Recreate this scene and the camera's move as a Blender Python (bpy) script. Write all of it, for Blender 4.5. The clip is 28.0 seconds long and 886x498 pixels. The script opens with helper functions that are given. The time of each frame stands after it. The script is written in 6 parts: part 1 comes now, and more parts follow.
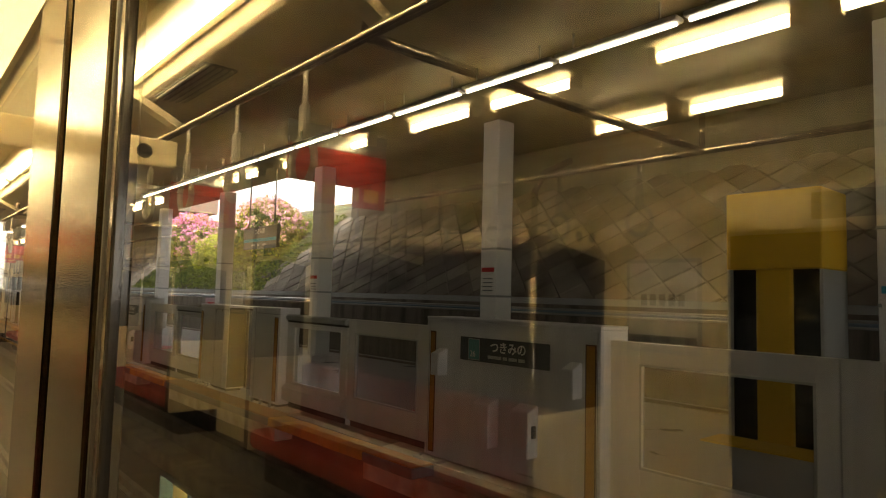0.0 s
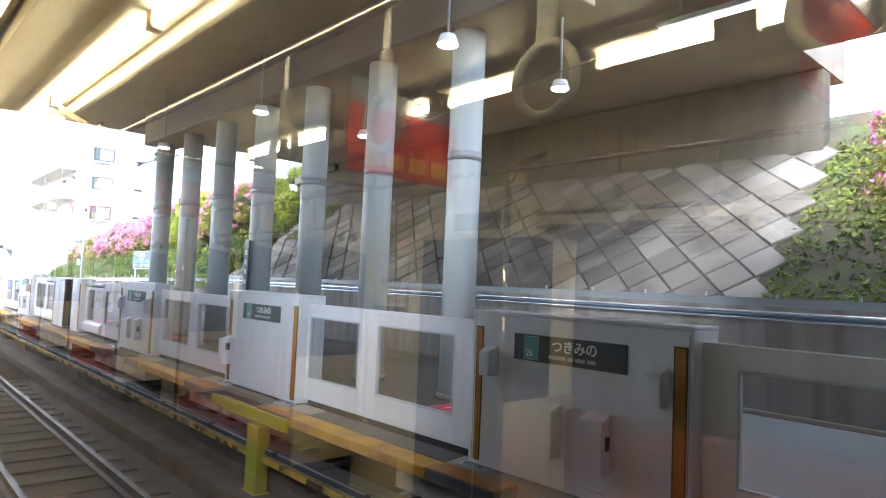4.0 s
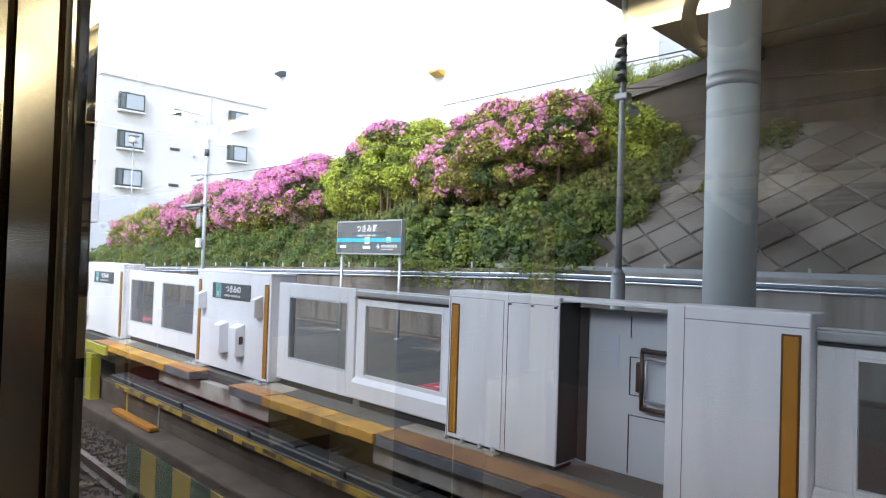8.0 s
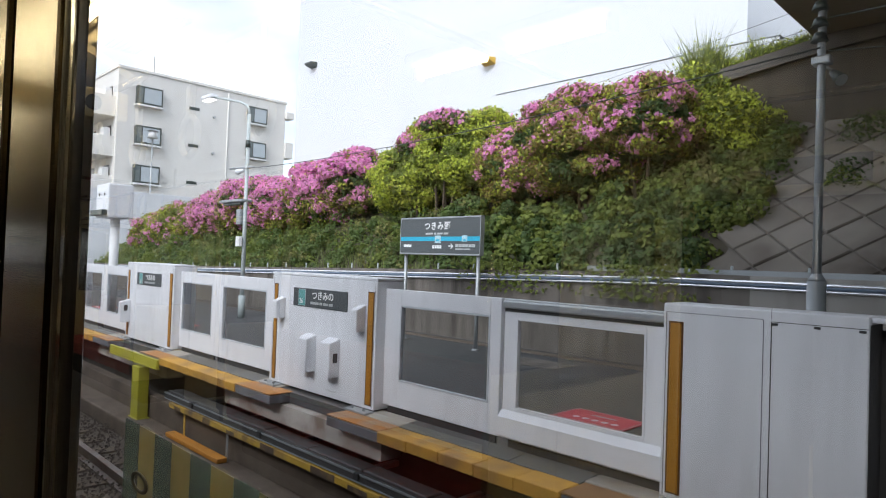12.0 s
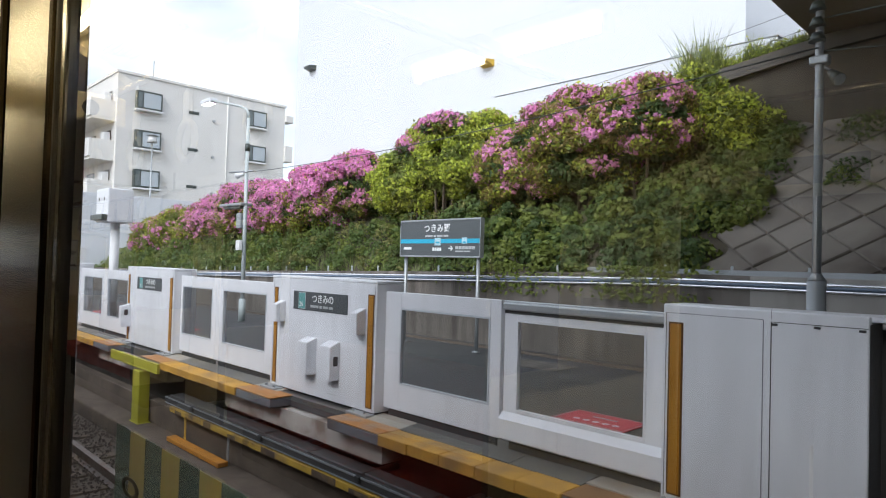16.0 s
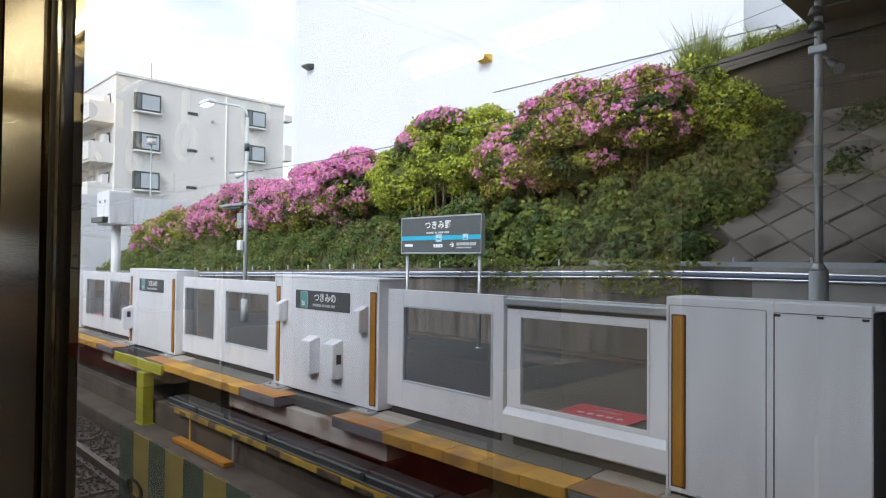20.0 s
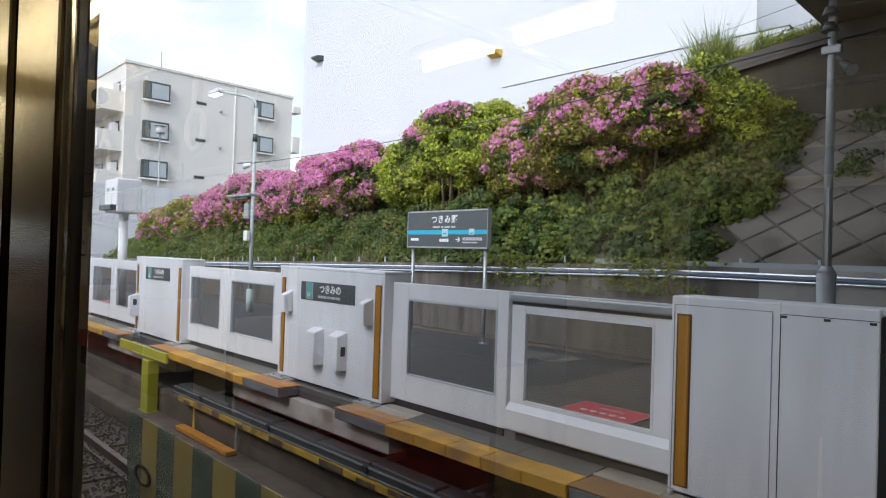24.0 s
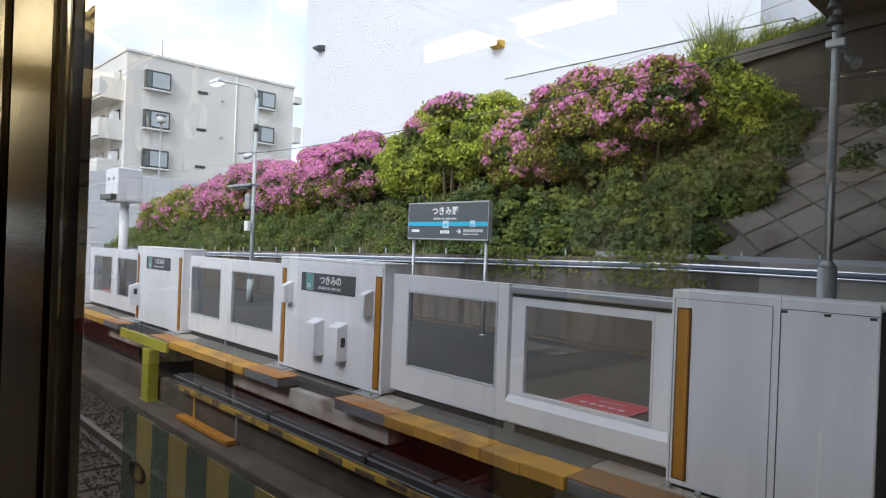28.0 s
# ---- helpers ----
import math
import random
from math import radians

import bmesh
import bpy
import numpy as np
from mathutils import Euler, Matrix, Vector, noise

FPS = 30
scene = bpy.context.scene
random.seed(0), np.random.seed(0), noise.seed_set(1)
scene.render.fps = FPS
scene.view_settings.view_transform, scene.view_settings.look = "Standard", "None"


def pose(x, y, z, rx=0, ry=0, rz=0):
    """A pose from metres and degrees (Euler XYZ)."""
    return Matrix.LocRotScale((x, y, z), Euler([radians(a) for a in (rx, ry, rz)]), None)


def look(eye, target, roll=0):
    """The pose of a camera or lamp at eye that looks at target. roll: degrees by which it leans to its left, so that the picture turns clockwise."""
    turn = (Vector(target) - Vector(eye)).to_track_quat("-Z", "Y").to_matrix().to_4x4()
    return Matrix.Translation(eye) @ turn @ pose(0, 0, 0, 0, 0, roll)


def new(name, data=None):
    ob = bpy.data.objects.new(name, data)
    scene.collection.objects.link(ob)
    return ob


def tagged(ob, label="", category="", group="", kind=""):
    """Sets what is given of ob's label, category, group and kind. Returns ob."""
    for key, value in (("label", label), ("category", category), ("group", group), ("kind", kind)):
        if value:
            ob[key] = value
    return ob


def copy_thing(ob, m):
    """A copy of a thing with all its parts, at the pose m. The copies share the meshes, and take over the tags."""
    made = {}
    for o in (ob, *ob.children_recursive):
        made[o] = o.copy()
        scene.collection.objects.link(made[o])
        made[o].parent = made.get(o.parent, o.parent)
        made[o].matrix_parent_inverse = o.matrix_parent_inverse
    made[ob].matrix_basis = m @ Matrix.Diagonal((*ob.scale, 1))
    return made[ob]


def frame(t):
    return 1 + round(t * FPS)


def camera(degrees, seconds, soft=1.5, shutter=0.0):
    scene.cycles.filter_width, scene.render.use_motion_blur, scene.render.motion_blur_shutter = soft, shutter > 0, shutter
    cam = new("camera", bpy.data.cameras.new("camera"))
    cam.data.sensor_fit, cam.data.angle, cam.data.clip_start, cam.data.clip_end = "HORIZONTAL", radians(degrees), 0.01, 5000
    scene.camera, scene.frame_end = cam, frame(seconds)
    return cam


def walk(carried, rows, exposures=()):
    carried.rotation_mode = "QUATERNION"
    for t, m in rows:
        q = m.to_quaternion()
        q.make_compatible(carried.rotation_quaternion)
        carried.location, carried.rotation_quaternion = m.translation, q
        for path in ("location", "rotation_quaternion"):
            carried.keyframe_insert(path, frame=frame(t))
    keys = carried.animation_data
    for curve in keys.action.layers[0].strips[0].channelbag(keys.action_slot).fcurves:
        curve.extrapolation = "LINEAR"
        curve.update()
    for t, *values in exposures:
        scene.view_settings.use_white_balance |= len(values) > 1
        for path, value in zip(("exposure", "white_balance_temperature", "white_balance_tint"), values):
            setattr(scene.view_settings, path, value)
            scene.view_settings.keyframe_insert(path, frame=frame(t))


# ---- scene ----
# The camera: seconds, place, heading, tilt and lean.
cam = camera(69.4, 28.0, soft=1.0)
ROWS = [
    (0.0, 51.300, 0.050, 1.550, 49.00, 4.20, 1.5),
    (0.5, 46.200, 0.050, 1.550, 48.40, 3.70, 1.5),
    (1.0, 41.350, 0.050, 1.550, 47.30, 2.40, 1.5),
    (1.5, 36.800, 0.050, 1.550, 46.80, 2.40, 1.4),
    (2.0, 32.500, 0.050, 1.550, 46.90, 2.20, 1.2),
    (2.5, 28.400, 0.050, 1.550, 47.30, 2.60, 1.3),
    (3.0, 24.700, 0.050, 1.550, 47.60, 3.40, 2.4),
    (3.5, 21.300, 0.050, 1.550, 47.60, 3.30, 2.5),
    (4.5, 15.350, 0.050, 1.550, 47.50, 3.20, 2.5),
    (5.5, 10.050, 0.045, 1.555, 47.30, 3.20, 2.5),
    (6.0, 7.898, 0.030, 1.553, 46.40, 2.66, 2.4),
    (6.5, 6.021, 0.030, 1.592, 46.78, 2.64, 2.2),
    (7.0, 4.410, 0.038, 1.553, 45.34, 2.09, 2.1),
    (7.5, 3.079, 0.030, 1.560, 45.06, 1.58, 1.6),
    (8.0, 2.012, 0.030, 1.556, 44.76, 1.20, 1.8),
    (8.5, 1.246, 0.030, 1.540, 44.57, 1.38, 1.7),
    (9.0, 0.705, 0.033, 1.532, 44.66, 1.23, 1.9),
    (9.5, 0.399, 0.034, 1.533, 45.04, 1.55, 1.9),
    (10.0, 0.228, 0.030, 1.531, 45.65, 2.24, 2.0),
    (10.5, 0.112, 0.043, 1.536, 45.51, 1.83, 2.1),
    (11.0, 0.058, 0.045, 1.537, 44.92, 1.23, 2.1),
    (11.5, 0.055, 0.041, 1.535, 45.18, 1.12, 2.0),
    (12.0, 0.053, 0.043, 1.534, 45.22, 1.20, 2.0),
    (12.5, 0.055, 0.038, 1.536, 45.24, 1.38, 1.9),
    (14.5, 0.058, 0.034, 1.537, 45.30, 1.29, 1.9),
    (15.0, 0.058, 0.045, 1.536, 45.24, 1.49, 1.8),
    (15.5, 0.056, 0.050, 1.535, 45.24, 1.46, 1.6),
    (16.0, 0.059, 0.048, 1.535, 45.26, 1.40, 1.6),
    (16.5, 0.054, 0.049, 1.529, 45.20, 1.38, 1.7),
    (17.0, 0.056, 0.041, 1.536, 45.24, 1.38, 1.7),
    (17.5, 0.055, 0.046, 1.534, 45.22, 1.40, 1.7),
    (18.0, 0.056, 0.048, 1.532, 45.22, 1.40, 1.7),
    (18.5, 0.056, 0.046, 1.532, 45.14, 1.40, 1.6),
    (19.0, 0.057, 0.051, 1.531, 44.72, 1.32, 1.8),
    (19.5, 0.056, 0.045, 1.529, 44.19, 1.72, 1.0),
    (20.0, 0.057, 0.050, 1.534, 45.36, 1.09, 0.6),
    (20.5, 0.056, 0.045, 1.534, 45.77, 1.06, 1.0),
    (21.0, 0.056, 0.049, 1.532, 45.67, 1.09, 0.8),
    (21.5, 0.055, 0.052, 1.534, 45.87, 1.09, 0.9),
    (23.5, 0.057, 0.041, 1.537, 46.17, 1.32, 1.3),
    (24.0, 0.050, 0.049, 1.532, 45.85, 0.60, 1.8),
    (24.5, 0.050, 0.052, 1.529, 46.22, 0.46, 2.2),
    (25.0, 0.047, 0.049, 1.537, 45.85, -0.23, 2.1),
    (25.5, 0.047, 0.046, 1.537, 45.81, -0.14, 2.1),
    (26.0, 0.046, 0.051, 1.536, 45.79, -0.06, 2.1),
    (26.5, 0.049, 0.048, 1.535, 45.77, -0.20, 2.2),
    (27.0, 0.047, 0.046, 1.530, 45.73, -0.14, 2.2),
    (27.5, 0.048, 0.047, 1.533, 45.81, -0.14, 2.2),
    (28.0, 0.047, 0.054, 1.536, 45.89, -0.17, 2.2),
]


def aim(x, y, z, heading, tilt, lean):
    """A pose at a place, turned by its heading from +y towards -x, its tilt upwards and its lean."""
    h, p = radians(heading), radians(tilt)
    way = Vector((-math.sin(h) * math.cos(p), math.cos(h) * math.cos(p), math.sin(p)))
    return look((x, y, z), Vector((x, y, z)) + way, lean)


walk(cam, [(r[0], aim(*r[1:])) for r in ROWS],
     exposures=[(0.0, 1.68, 8600, 10), (0.5, 1.78, 7300, 10), (1.0, 2.05, 6300, 10), (2.0, 2.2, 5800, 10), (3.5, 2.3, 5750, 10), (5.5, 2.05, 5650, 10), (6.0, 2.08, 5600, 10), (6.6, 1.84, 5650, 10),
                (7.0, 1.58, 5700, 10), (7.5, 1.35, 5850, 10), (8.0, 0.99, 6000, 10), (8.5, 0.78, 6150, 10), (9.0, 0.58, 6250, 10), (10.0, 0.32, 6250, 10), (11.0, 0.26, 6250, 10), (21.5, 0.26, 6250, 10), (24.0, 0.16, 6250, 10), (28.0, 0.13, 6250, 10)])

# ---- world and sun: a bright, thinly clouded day ----
world = bpy.data.worlds.new("world")
scene.world = world
world.use_nodes = True
wn, wl = world.node_tree.nodes, world.node_tree.links
wn.clear()
sky = wn.new("ShaderNodeTexSky")
sky.sky_type, sky.sun_disc = "NISHITA", False
sky.sun_elevation, sky.sun_rotation = radians(38), radians(161)
w_geo = wn.new("ShaderNodeTexCoord")
w_map = wn.new("ShaderNodeMapping")
w_map.inputs["Scale"].default_value = (1.0, 1.0, 2.2)
w_map.inputs["Location"].default_value = (0.55, 0.2, 0.3)
w_noise = wn.new("ShaderNodeTexNoise")
w_noise.inputs["Scale"].default_value = 2.3
w_noise.inputs["Detail"].default_value = 7.0
w_ramp = wn.new("ShaderNodeMapRange")
w_ramp.inputs["From Min"].default_value, w_ramp.inputs["From Max"].default_value = 0.36, 0.6
w_ramp.inputs["To Min"].default_value, w_ramp.inputs["To Max"].default_value = 0.22, 0.85
w_skyscale = wn.new("ShaderNodeVectorMath")
w_skyscale.operation = "SCALE"
w_skyscale.inputs["Scale"].default_value = 0.13
w_mix = wn.new("ShaderNodeMix")
w_mix.data_type = "RGBA"
w_mix.inputs["B"].default_value = (0.98, 0.98, 1.0, 1)
w_back = wn.new("ShaderNodeBackground")
w_out = wn.new("ShaderNodeOutputWorld")
w_back.inputs["Strength"].default_value = 1.75
wl.new(w_geo.outputs["Generated"], w_map.inputs["Vector"])
wl.new(w_map.outputs["Vector"], w_noise.inputs["Vector"])
wl.new(w_noise.outputs["Fac"], w_ramp.inputs["Value"])
wl.new(sky.outputs["Color"], w_skyscale.inputs[0])
wl.new(w_ramp.outputs["Result"], w_mix.inputs["Factor"])
wl.new(w_skyscale.outputs["Vector"], w_mix.inputs["A"])
wl.new(w_mix.outputs["Result"], w_back.inputs["Color"])
wl.new(w_back.outputs["Background"], w_out.inputs["Surface"])

sun = new("sun", bpy.data.lights.new("sun", "SUN"))
sun.data.energy, sun.data.angle, sun.data.color = 2.4, radians(30), (1.0, 0.99, 0.98)
sun.matrix_world = look((0, 0, 30), (-12.5, 36.3, 0.0))


# ---- materials ----
def material(name, colour, rough=0.6, metal=0.0, spread=0.12, scale=6.0, bump=0.15, fine=60.0, stain=None, stain_amount=0.0,
             stain_scale=1.2, streak=False, random_tone=0.0, spec=0.5, stretch=(1, 1, 1)):
    """A surface with tone variation at two scales, fine relief and, where asked, stains of another colour."""
    m = bpy.data.materials.new(name)
    m.use_nodes = True
    n, l = m.node_tree.nodes, m.node_tree.links
    b = n["Principled BSDF"]
    b.inputs["Roughness"].default_value, b.inputs["Metallic"].default_value = rough, metal
    b.inputs["Specular IOR Level"].default_value = spec
    co = n.new("ShaderNodeNewGeometry")
    mp = n.new("ShaderNodeMapping")
    mp.inputs["Scale"].default_value = stretch
    l.new(co.outputs["Position"], mp.inputs["Vector"])
    big = n.new("ShaderNodeTexNoise")
    big.inputs["Scale"].default_value, big.inputs["Detail"].default_value = scale, 5
    small = n.new("ShaderNodeTexNoise")
    small.inputs["Scale"].default_value, small.inputs["Detail"].default_value = fine, 3
    l.new(mp.outputs["Vector"], big.inputs["Vector"])
    l.new(mp.outputs["Vector"], small.inputs["Vector"])
    add = n.new("ShaderNodeMath")
    add.operation = "ADD"
    l.new(big.outputs["Fac"], add.inputs[0])
    l.new(small.outputs["Fac"], add.inputs[1])
    tone = n.new("ShaderNodeMapRange")
    tone.inputs["From Min"].default_value, tone.inputs["From Max"].default_value = 0.6, 1.4
    tone.inputs["To Min"].default_value, tone.inputs["To Max"].default_value = 1 - spread, 1 + spread
    l.new(add.outputs[0], tone.inputs["Value"])
    tint = n.new("ShaderNodeVectorMath")
    tint.operation = "SCALE"
    tint.inputs[0].default_value = colour
    l.new(tone.outputs["Result"], tint.inputs["Scale"])
    out = tint.outputs["Vector"]
    if random_tone:
        info = n.new("ShaderNodeObjectInfo")
        isl = n.new("ShaderNodeNewGeometry")
        both = n.new("ShaderNodeMath")
        both.operation = "ADD"
        l.new(info.outputs["Random"], both.inputs[0])
        l.new(isl.outputs["Random Per Island"], both.inputs[1])
        frac = n.new("ShaderNodeMath")
        frac.operation = "FRACT"
        l.new(both.outputs[0], frac.inputs[0])
        rr = n.new("ShaderNodeMapRange")
        rr.inputs["To Min"].default_value, rr.inputs["To Max"].default_value = 1 - random_tone, 1 + random_tone
        l.new(frac.outputs[0], rr.inputs["Value"])
        sc = n.new("ShaderNodeVectorMath")
        sc.operation = "SCALE"
        l.new(out, sc.inputs[0])
        l.new(rr.outputs["Result"], sc.inputs["Scale"])
        out = sc.outputs["Vector"]
    if stain:
        sn = n.new("ShaderNodeTexNoise")
        sn.inputs["Scale"].default_value, sn.inputs["Detail"].default_value = stain_scale, 8
        sm = n.new("ShaderNodeMapping")
        sm.inputs["Scale"].default_value = (4.0, 4.0, 0.35) if streak else (1, 1, 1)
        l.new(co.outputs["Position"], sm.inputs["Vector"])
        l.new(sm.outputs["Vector"], sn.inputs["Vector"])
        sr = n.new("ShaderNodeMapRange")
        sr.inputs["From Min"].default_value, sr.inputs["From Max"].default_value = 0.45, 0.68
        sr.inputs["To Max"].default_value = stain_amount
        l.new(sn.outputs["Fac"], sr.inputs["Value"])
        mx = n.new("ShaderNodeMix")
        mx.data_type = "RGBA"
        mx.inputs["B"].default_value = (*stain, 1)
        l.new(sr.outputs["Result"], mx.inputs["Factor"])
        l.new(out, mx.inputs["A"])
        out = mx.outputs["Result"]
    l.new(out, b.inputs["Base Color"])
    rv = n.new("ShaderNodeMapRange")
    rv.inputs["To Min"].default_value, rv.inputs["To Max"].default_value = max(0.02, rough - 0.08), min(1.0, rough + 0.08)
    l.new(big.outputs["Fac"], rv.inputs["Value"])
    l.new(rv.outputs["Result"], b.inputs["Roughness"])
    if bump:
        bp = n.new("ShaderNodeBump")
        bp.inputs["Strength"].default_value, bp.inputs["Distance"].default_value = bump, 0.01
        l.new(small.outputs["Fac"], bp.inputs["Height"])
        l.new(bp.outputs["Normal"], b.inputs["Normal"])
    return m


def glass(name, tint=(0.92, 0.95, 0.94), ior=1.5, rough=0.0):
    """A thin pane: it lets light through and mirrors by Fresnel."""
    m = bpy.data.materials.new(name)
    m.use_nodes = True
    n, l = m.node_tree.nodes, m.node_tree.links
    n.clear()
    out = n.new("ShaderNodeOutputMaterial")
    tr = n.new("ShaderNodeBsdfTransparent")
    tr.inputs["Color"].default_value = (*tint, 1)
    gl = n.new("ShaderNodeBsdfGlossy")
    gl.inputs["Roughness"].default_value = rough
    fr = n.new("ShaderNodeFresnel")
    fr.inputs["IOR"].default_value = ior
    mx = n.new("ShaderNodeMixShader")
    l.new(fr.outputs["Fac"], mx.inputs["Fac"])
    l.new(tr.outputs["BSDF"], mx.inputs[1])
    l.new(gl.outputs["BSDF"], mx.inputs[2])
    l.new(mx.outputs["Shader"], out.inputs["Surface"])
    return m


def glow(name, colour, strength):
    m = bpy.data.materials.new(name)
    m.use_nodes = True
    b = m.node_tree.nodes["Principled BSDF"]
    b.inputs["Base Color"].default_value = (0.8, 0.8, 0.8, 1)
    b.inputs["Emission Color"].default_value = (*colour, 1)
    b.inputs["Emission Strength"].default_value = strength
    return m


def leafy(name, colour, spread=0.35, shine=0.4):
    """Leaves and petals: each one its own tone, with a little light coming through."""
    m = bpy.data.materials.new(name)
    m.use_nodes = True
    n, l = m.node_tree.nodes, m.node_tree.links
    b = n["Principled BSDF"]
    b.inputs["Roughness"].default_value = 0.55
    b.inputs["Specular IOR Level"].default_value = shine
    g = n.new("ShaderNodeNewGeometry")
    hsv = n.new("ShaderNodeHueSaturation")
    hsv.inputs["Color"].default_value = (*colour, 1)
    v = n.new("ShaderNodeMapRange")
    v.inputs["To Min"].default_value, v.inputs["To Max"].default_value = 1 - spread, 1 + spread
    h = n.new("ShaderNodeMapRange")
    h.inputs["To Min"].default_value, h.inputs["To Max"].default_value = 0.485, 0.515
    no = n.new("ShaderNodeTexNoise")
    no.inputs["Scale"].default_value = 1.3
    l.new(g.outputs["Position"], no.inputs["Vector"])
    l.new(g.outputs["Random Per Island"], v.inputs["Value"])
    l.new(no.outputs["Fac"], h.inputs["Value"])
    l.new(v.outputs["Result"], hsv.inputs["Value"])
    l.new(h.outputs["Result"], hsv.inputs["Hue"])
    l.new(hsv.outputs["Color"], b.inputs["Base Color"])
    tl = n.new("ShaderNodeBsdfTranslucent")
    l.new(hsv.outputs["Color"], tl.inputs["Color"])
    mx = n.new("ShaderNodeMixShader")
    mx.inputs["Fac"].default_value = 0.42
    l.new(b.outputs["BSDF"], mx.inputs[1])
    l.new(tl.outputs["BSDF"], mx.inputs[2])
    l.new(mx.outputs["Shader"], n["Material Output"].inputs["Surface"])
    return m


M_CONCRETE = material("concrete", (0.34, 0.32, 0.29), 0.85, spread=0.18, scale=2.0, bump=0.3, stain=(0.10, 0.085, 0.07), stain_amount=0.7, stain_scale=1.0, streak=True)
M_WALL = material("dark weathered wall concrete", (0.17, 0.15, 0.13), 0.9, spread=0.2, scale=1.5, bump=0.3, stain=(0.06, 0.05, 0.042), stain_amount=0.8, stain_scale=1.0, streak=True)
M_WALL_DRY = material("dry wall concrete", (0.33, 0.31, 0.285), 0.9, spread=0.18, scale=1.5, bump=0.3, stain=(0.15, 0.125, 0.10), stain_amount=0.7, stain_scale=1.0, streak=True)
M_KERB = material("dirty kerb concrete", (0.16, 0.125, 0.095), 0.95, spread=0.35, scale=5.0, bump=0.3, stain=(0.085, 0.062, 0.048), stain_amount=0.8, stain_scale=2.0)
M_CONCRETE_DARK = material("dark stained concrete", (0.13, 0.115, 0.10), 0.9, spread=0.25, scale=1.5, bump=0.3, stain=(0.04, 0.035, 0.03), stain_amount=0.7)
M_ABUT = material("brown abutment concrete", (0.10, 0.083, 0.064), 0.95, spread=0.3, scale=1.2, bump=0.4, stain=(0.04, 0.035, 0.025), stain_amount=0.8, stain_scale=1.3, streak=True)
M_DECK = material("deck concrete", (0.24, 0.205, 0.165), 0.9, spread=0.15, scale=1.0, bump=0.2, stain=(0.14, 0.11, 0.08), stain_amount=0.5)
M_BLOCK = material("slope block", (0.25, 0.222, 0.19), 0.92, spread=0.3, scale=1.6, bump=0.35, stain=(0.07, 0.055, 0.045), stain_amount=0.85, stain_scale=0.8, random_tone=0.33, spec=0.25)
M_ASPHALT = material("platform asphalt", (0.072, 0.073, 0.076), 0.5, spread=0.2, scale=1.2, bump=0.06, fine=120, stain=(0.13, 0.12, 0.11), stain_amount=0.4, stain_scale=0.5)
M_ASPHALT_DRY = material("dry platform asphalt", (0.125, 0.112, 0.095), 0.7, spread=0.18, scale=1.2, bump=0.06, fine=120, stain=(0.17, 0.155, 0.13), stain_amount=0.4, stain_scale=0.5)
# Base colour is lifted to stand in for the sky mirrored in this floor.
M_FLOOR_STATION = material("smooth station floor", (0.34, 0.335, 0.34), 0.3, spread=0.12, scale=1.2, bump=0.03, fine=120, stain=(0.22, 0.21, 0.2), stain_amount=0.4, stain_scale=0.5)
M_TILE = material("rubber platform tile", (0.14, 0.137, 0.127), 0.8, spread=0.25, scale=3, fine=90, random_tone=0.22, stain=(0.2, 0.185, 0.16), stain_amount=0.4, stain_scale=2.5)
M_PALE_SLAB = material("pale slab", (0.42, 0.39, 0.34), 0.85, spread=0.2, scale=3, fine=90, stain=(0.25, 0.17, 0.10), stain_amount=0.5, stain_scale=3)
M_PALE_BEAM = material("pale mottled concrete", (0.5, 0.465, 0.42), 0.9, spread=0.25, scale=5, bump=0.3, stain=(0.20, 0.15, 0.11), stain_amount=0.8, stain_scale=3)
M_YELLOW_EDGE = material("yellow edge paint", (0.62, 0.33, 0.045), 0.7, spread=0.25, scale=5, stain=(0.27, 0.16, 0.07), stain_amount=0.8, stain_scale=3, random_tone=0.06)
M_RUST_PAD = material("rust orange pad", (0.46, 0.20, 0.05), 0.8, spread=0.25, scale=6, stain=(0.35, 0.3, 0.25), stain_amount=0.6, stain_scale=4)
M_PAD_SIDE = material("blue grey pad side", (0.17, 0.175, 0.19), 0.8, spread=0.2, scale=5, stain=(0.09, 0.08, 0.07), stain_amount=0.6, stain_scale=4)
M_RUST_BROWN = material("rust brown plate", (0.25, 0.13, 0.06), 0.8, spread=0.3, scale=4, stain=(0.38, 0.2, 0.07), stain_amount=0.7, stain_scale=2.5)
M_LIME = material("lime yellow paint", (0.475, 0.446, 0.036), 0.6, spread=0.15, scale=4, stain=(0.25, 0.22, 0.1), stain_amount=0.4, stain_scale=4)
M_WORN_YELLOW = material("worn yellow steel", (0.68, 0.43, 0.055), 0.65, spread=0.25, scale=6, stain=(0.15, 0.1, 0.07), stain_amount=1.0, stain_scale=3)
M_BARE = material("bare rusty steel", (0.13, 0.09, 0.065), 0.85, spread=0.3, scale=9, stain=(0.3, 0.2, 0.07), stain_amount=0.7, stain_scale=9)
M_ORANGE = material("orange steel", (0.65, 0.27, 0.03), 0.6, spread=0.15, scale=6, stain=(0.3, 0.14, 0.05), stain_amount=0.5, stain_scale=7)
M_BALLAST = material("ballast stone", (0.085, 0.068, 0.055), 0.95, spread=0.35, scale=5, bump=0.6, random_tone=0.45)
M_RAIL = material("rail steel", (0.22, 0.19, 0.17), 0.5, 0.6, spread=0.2, stain=(0.16, 0.08, 0.045), stain_amount=0.7, stain_scale=6)
M_CABLE = material("cable trough", (0.075, 0.073, 0.072), 0.6, spread=0.25, scale=4, stain=(0.07, 0.065, 0.06), stain_amount=0.6, stain_scale=5)
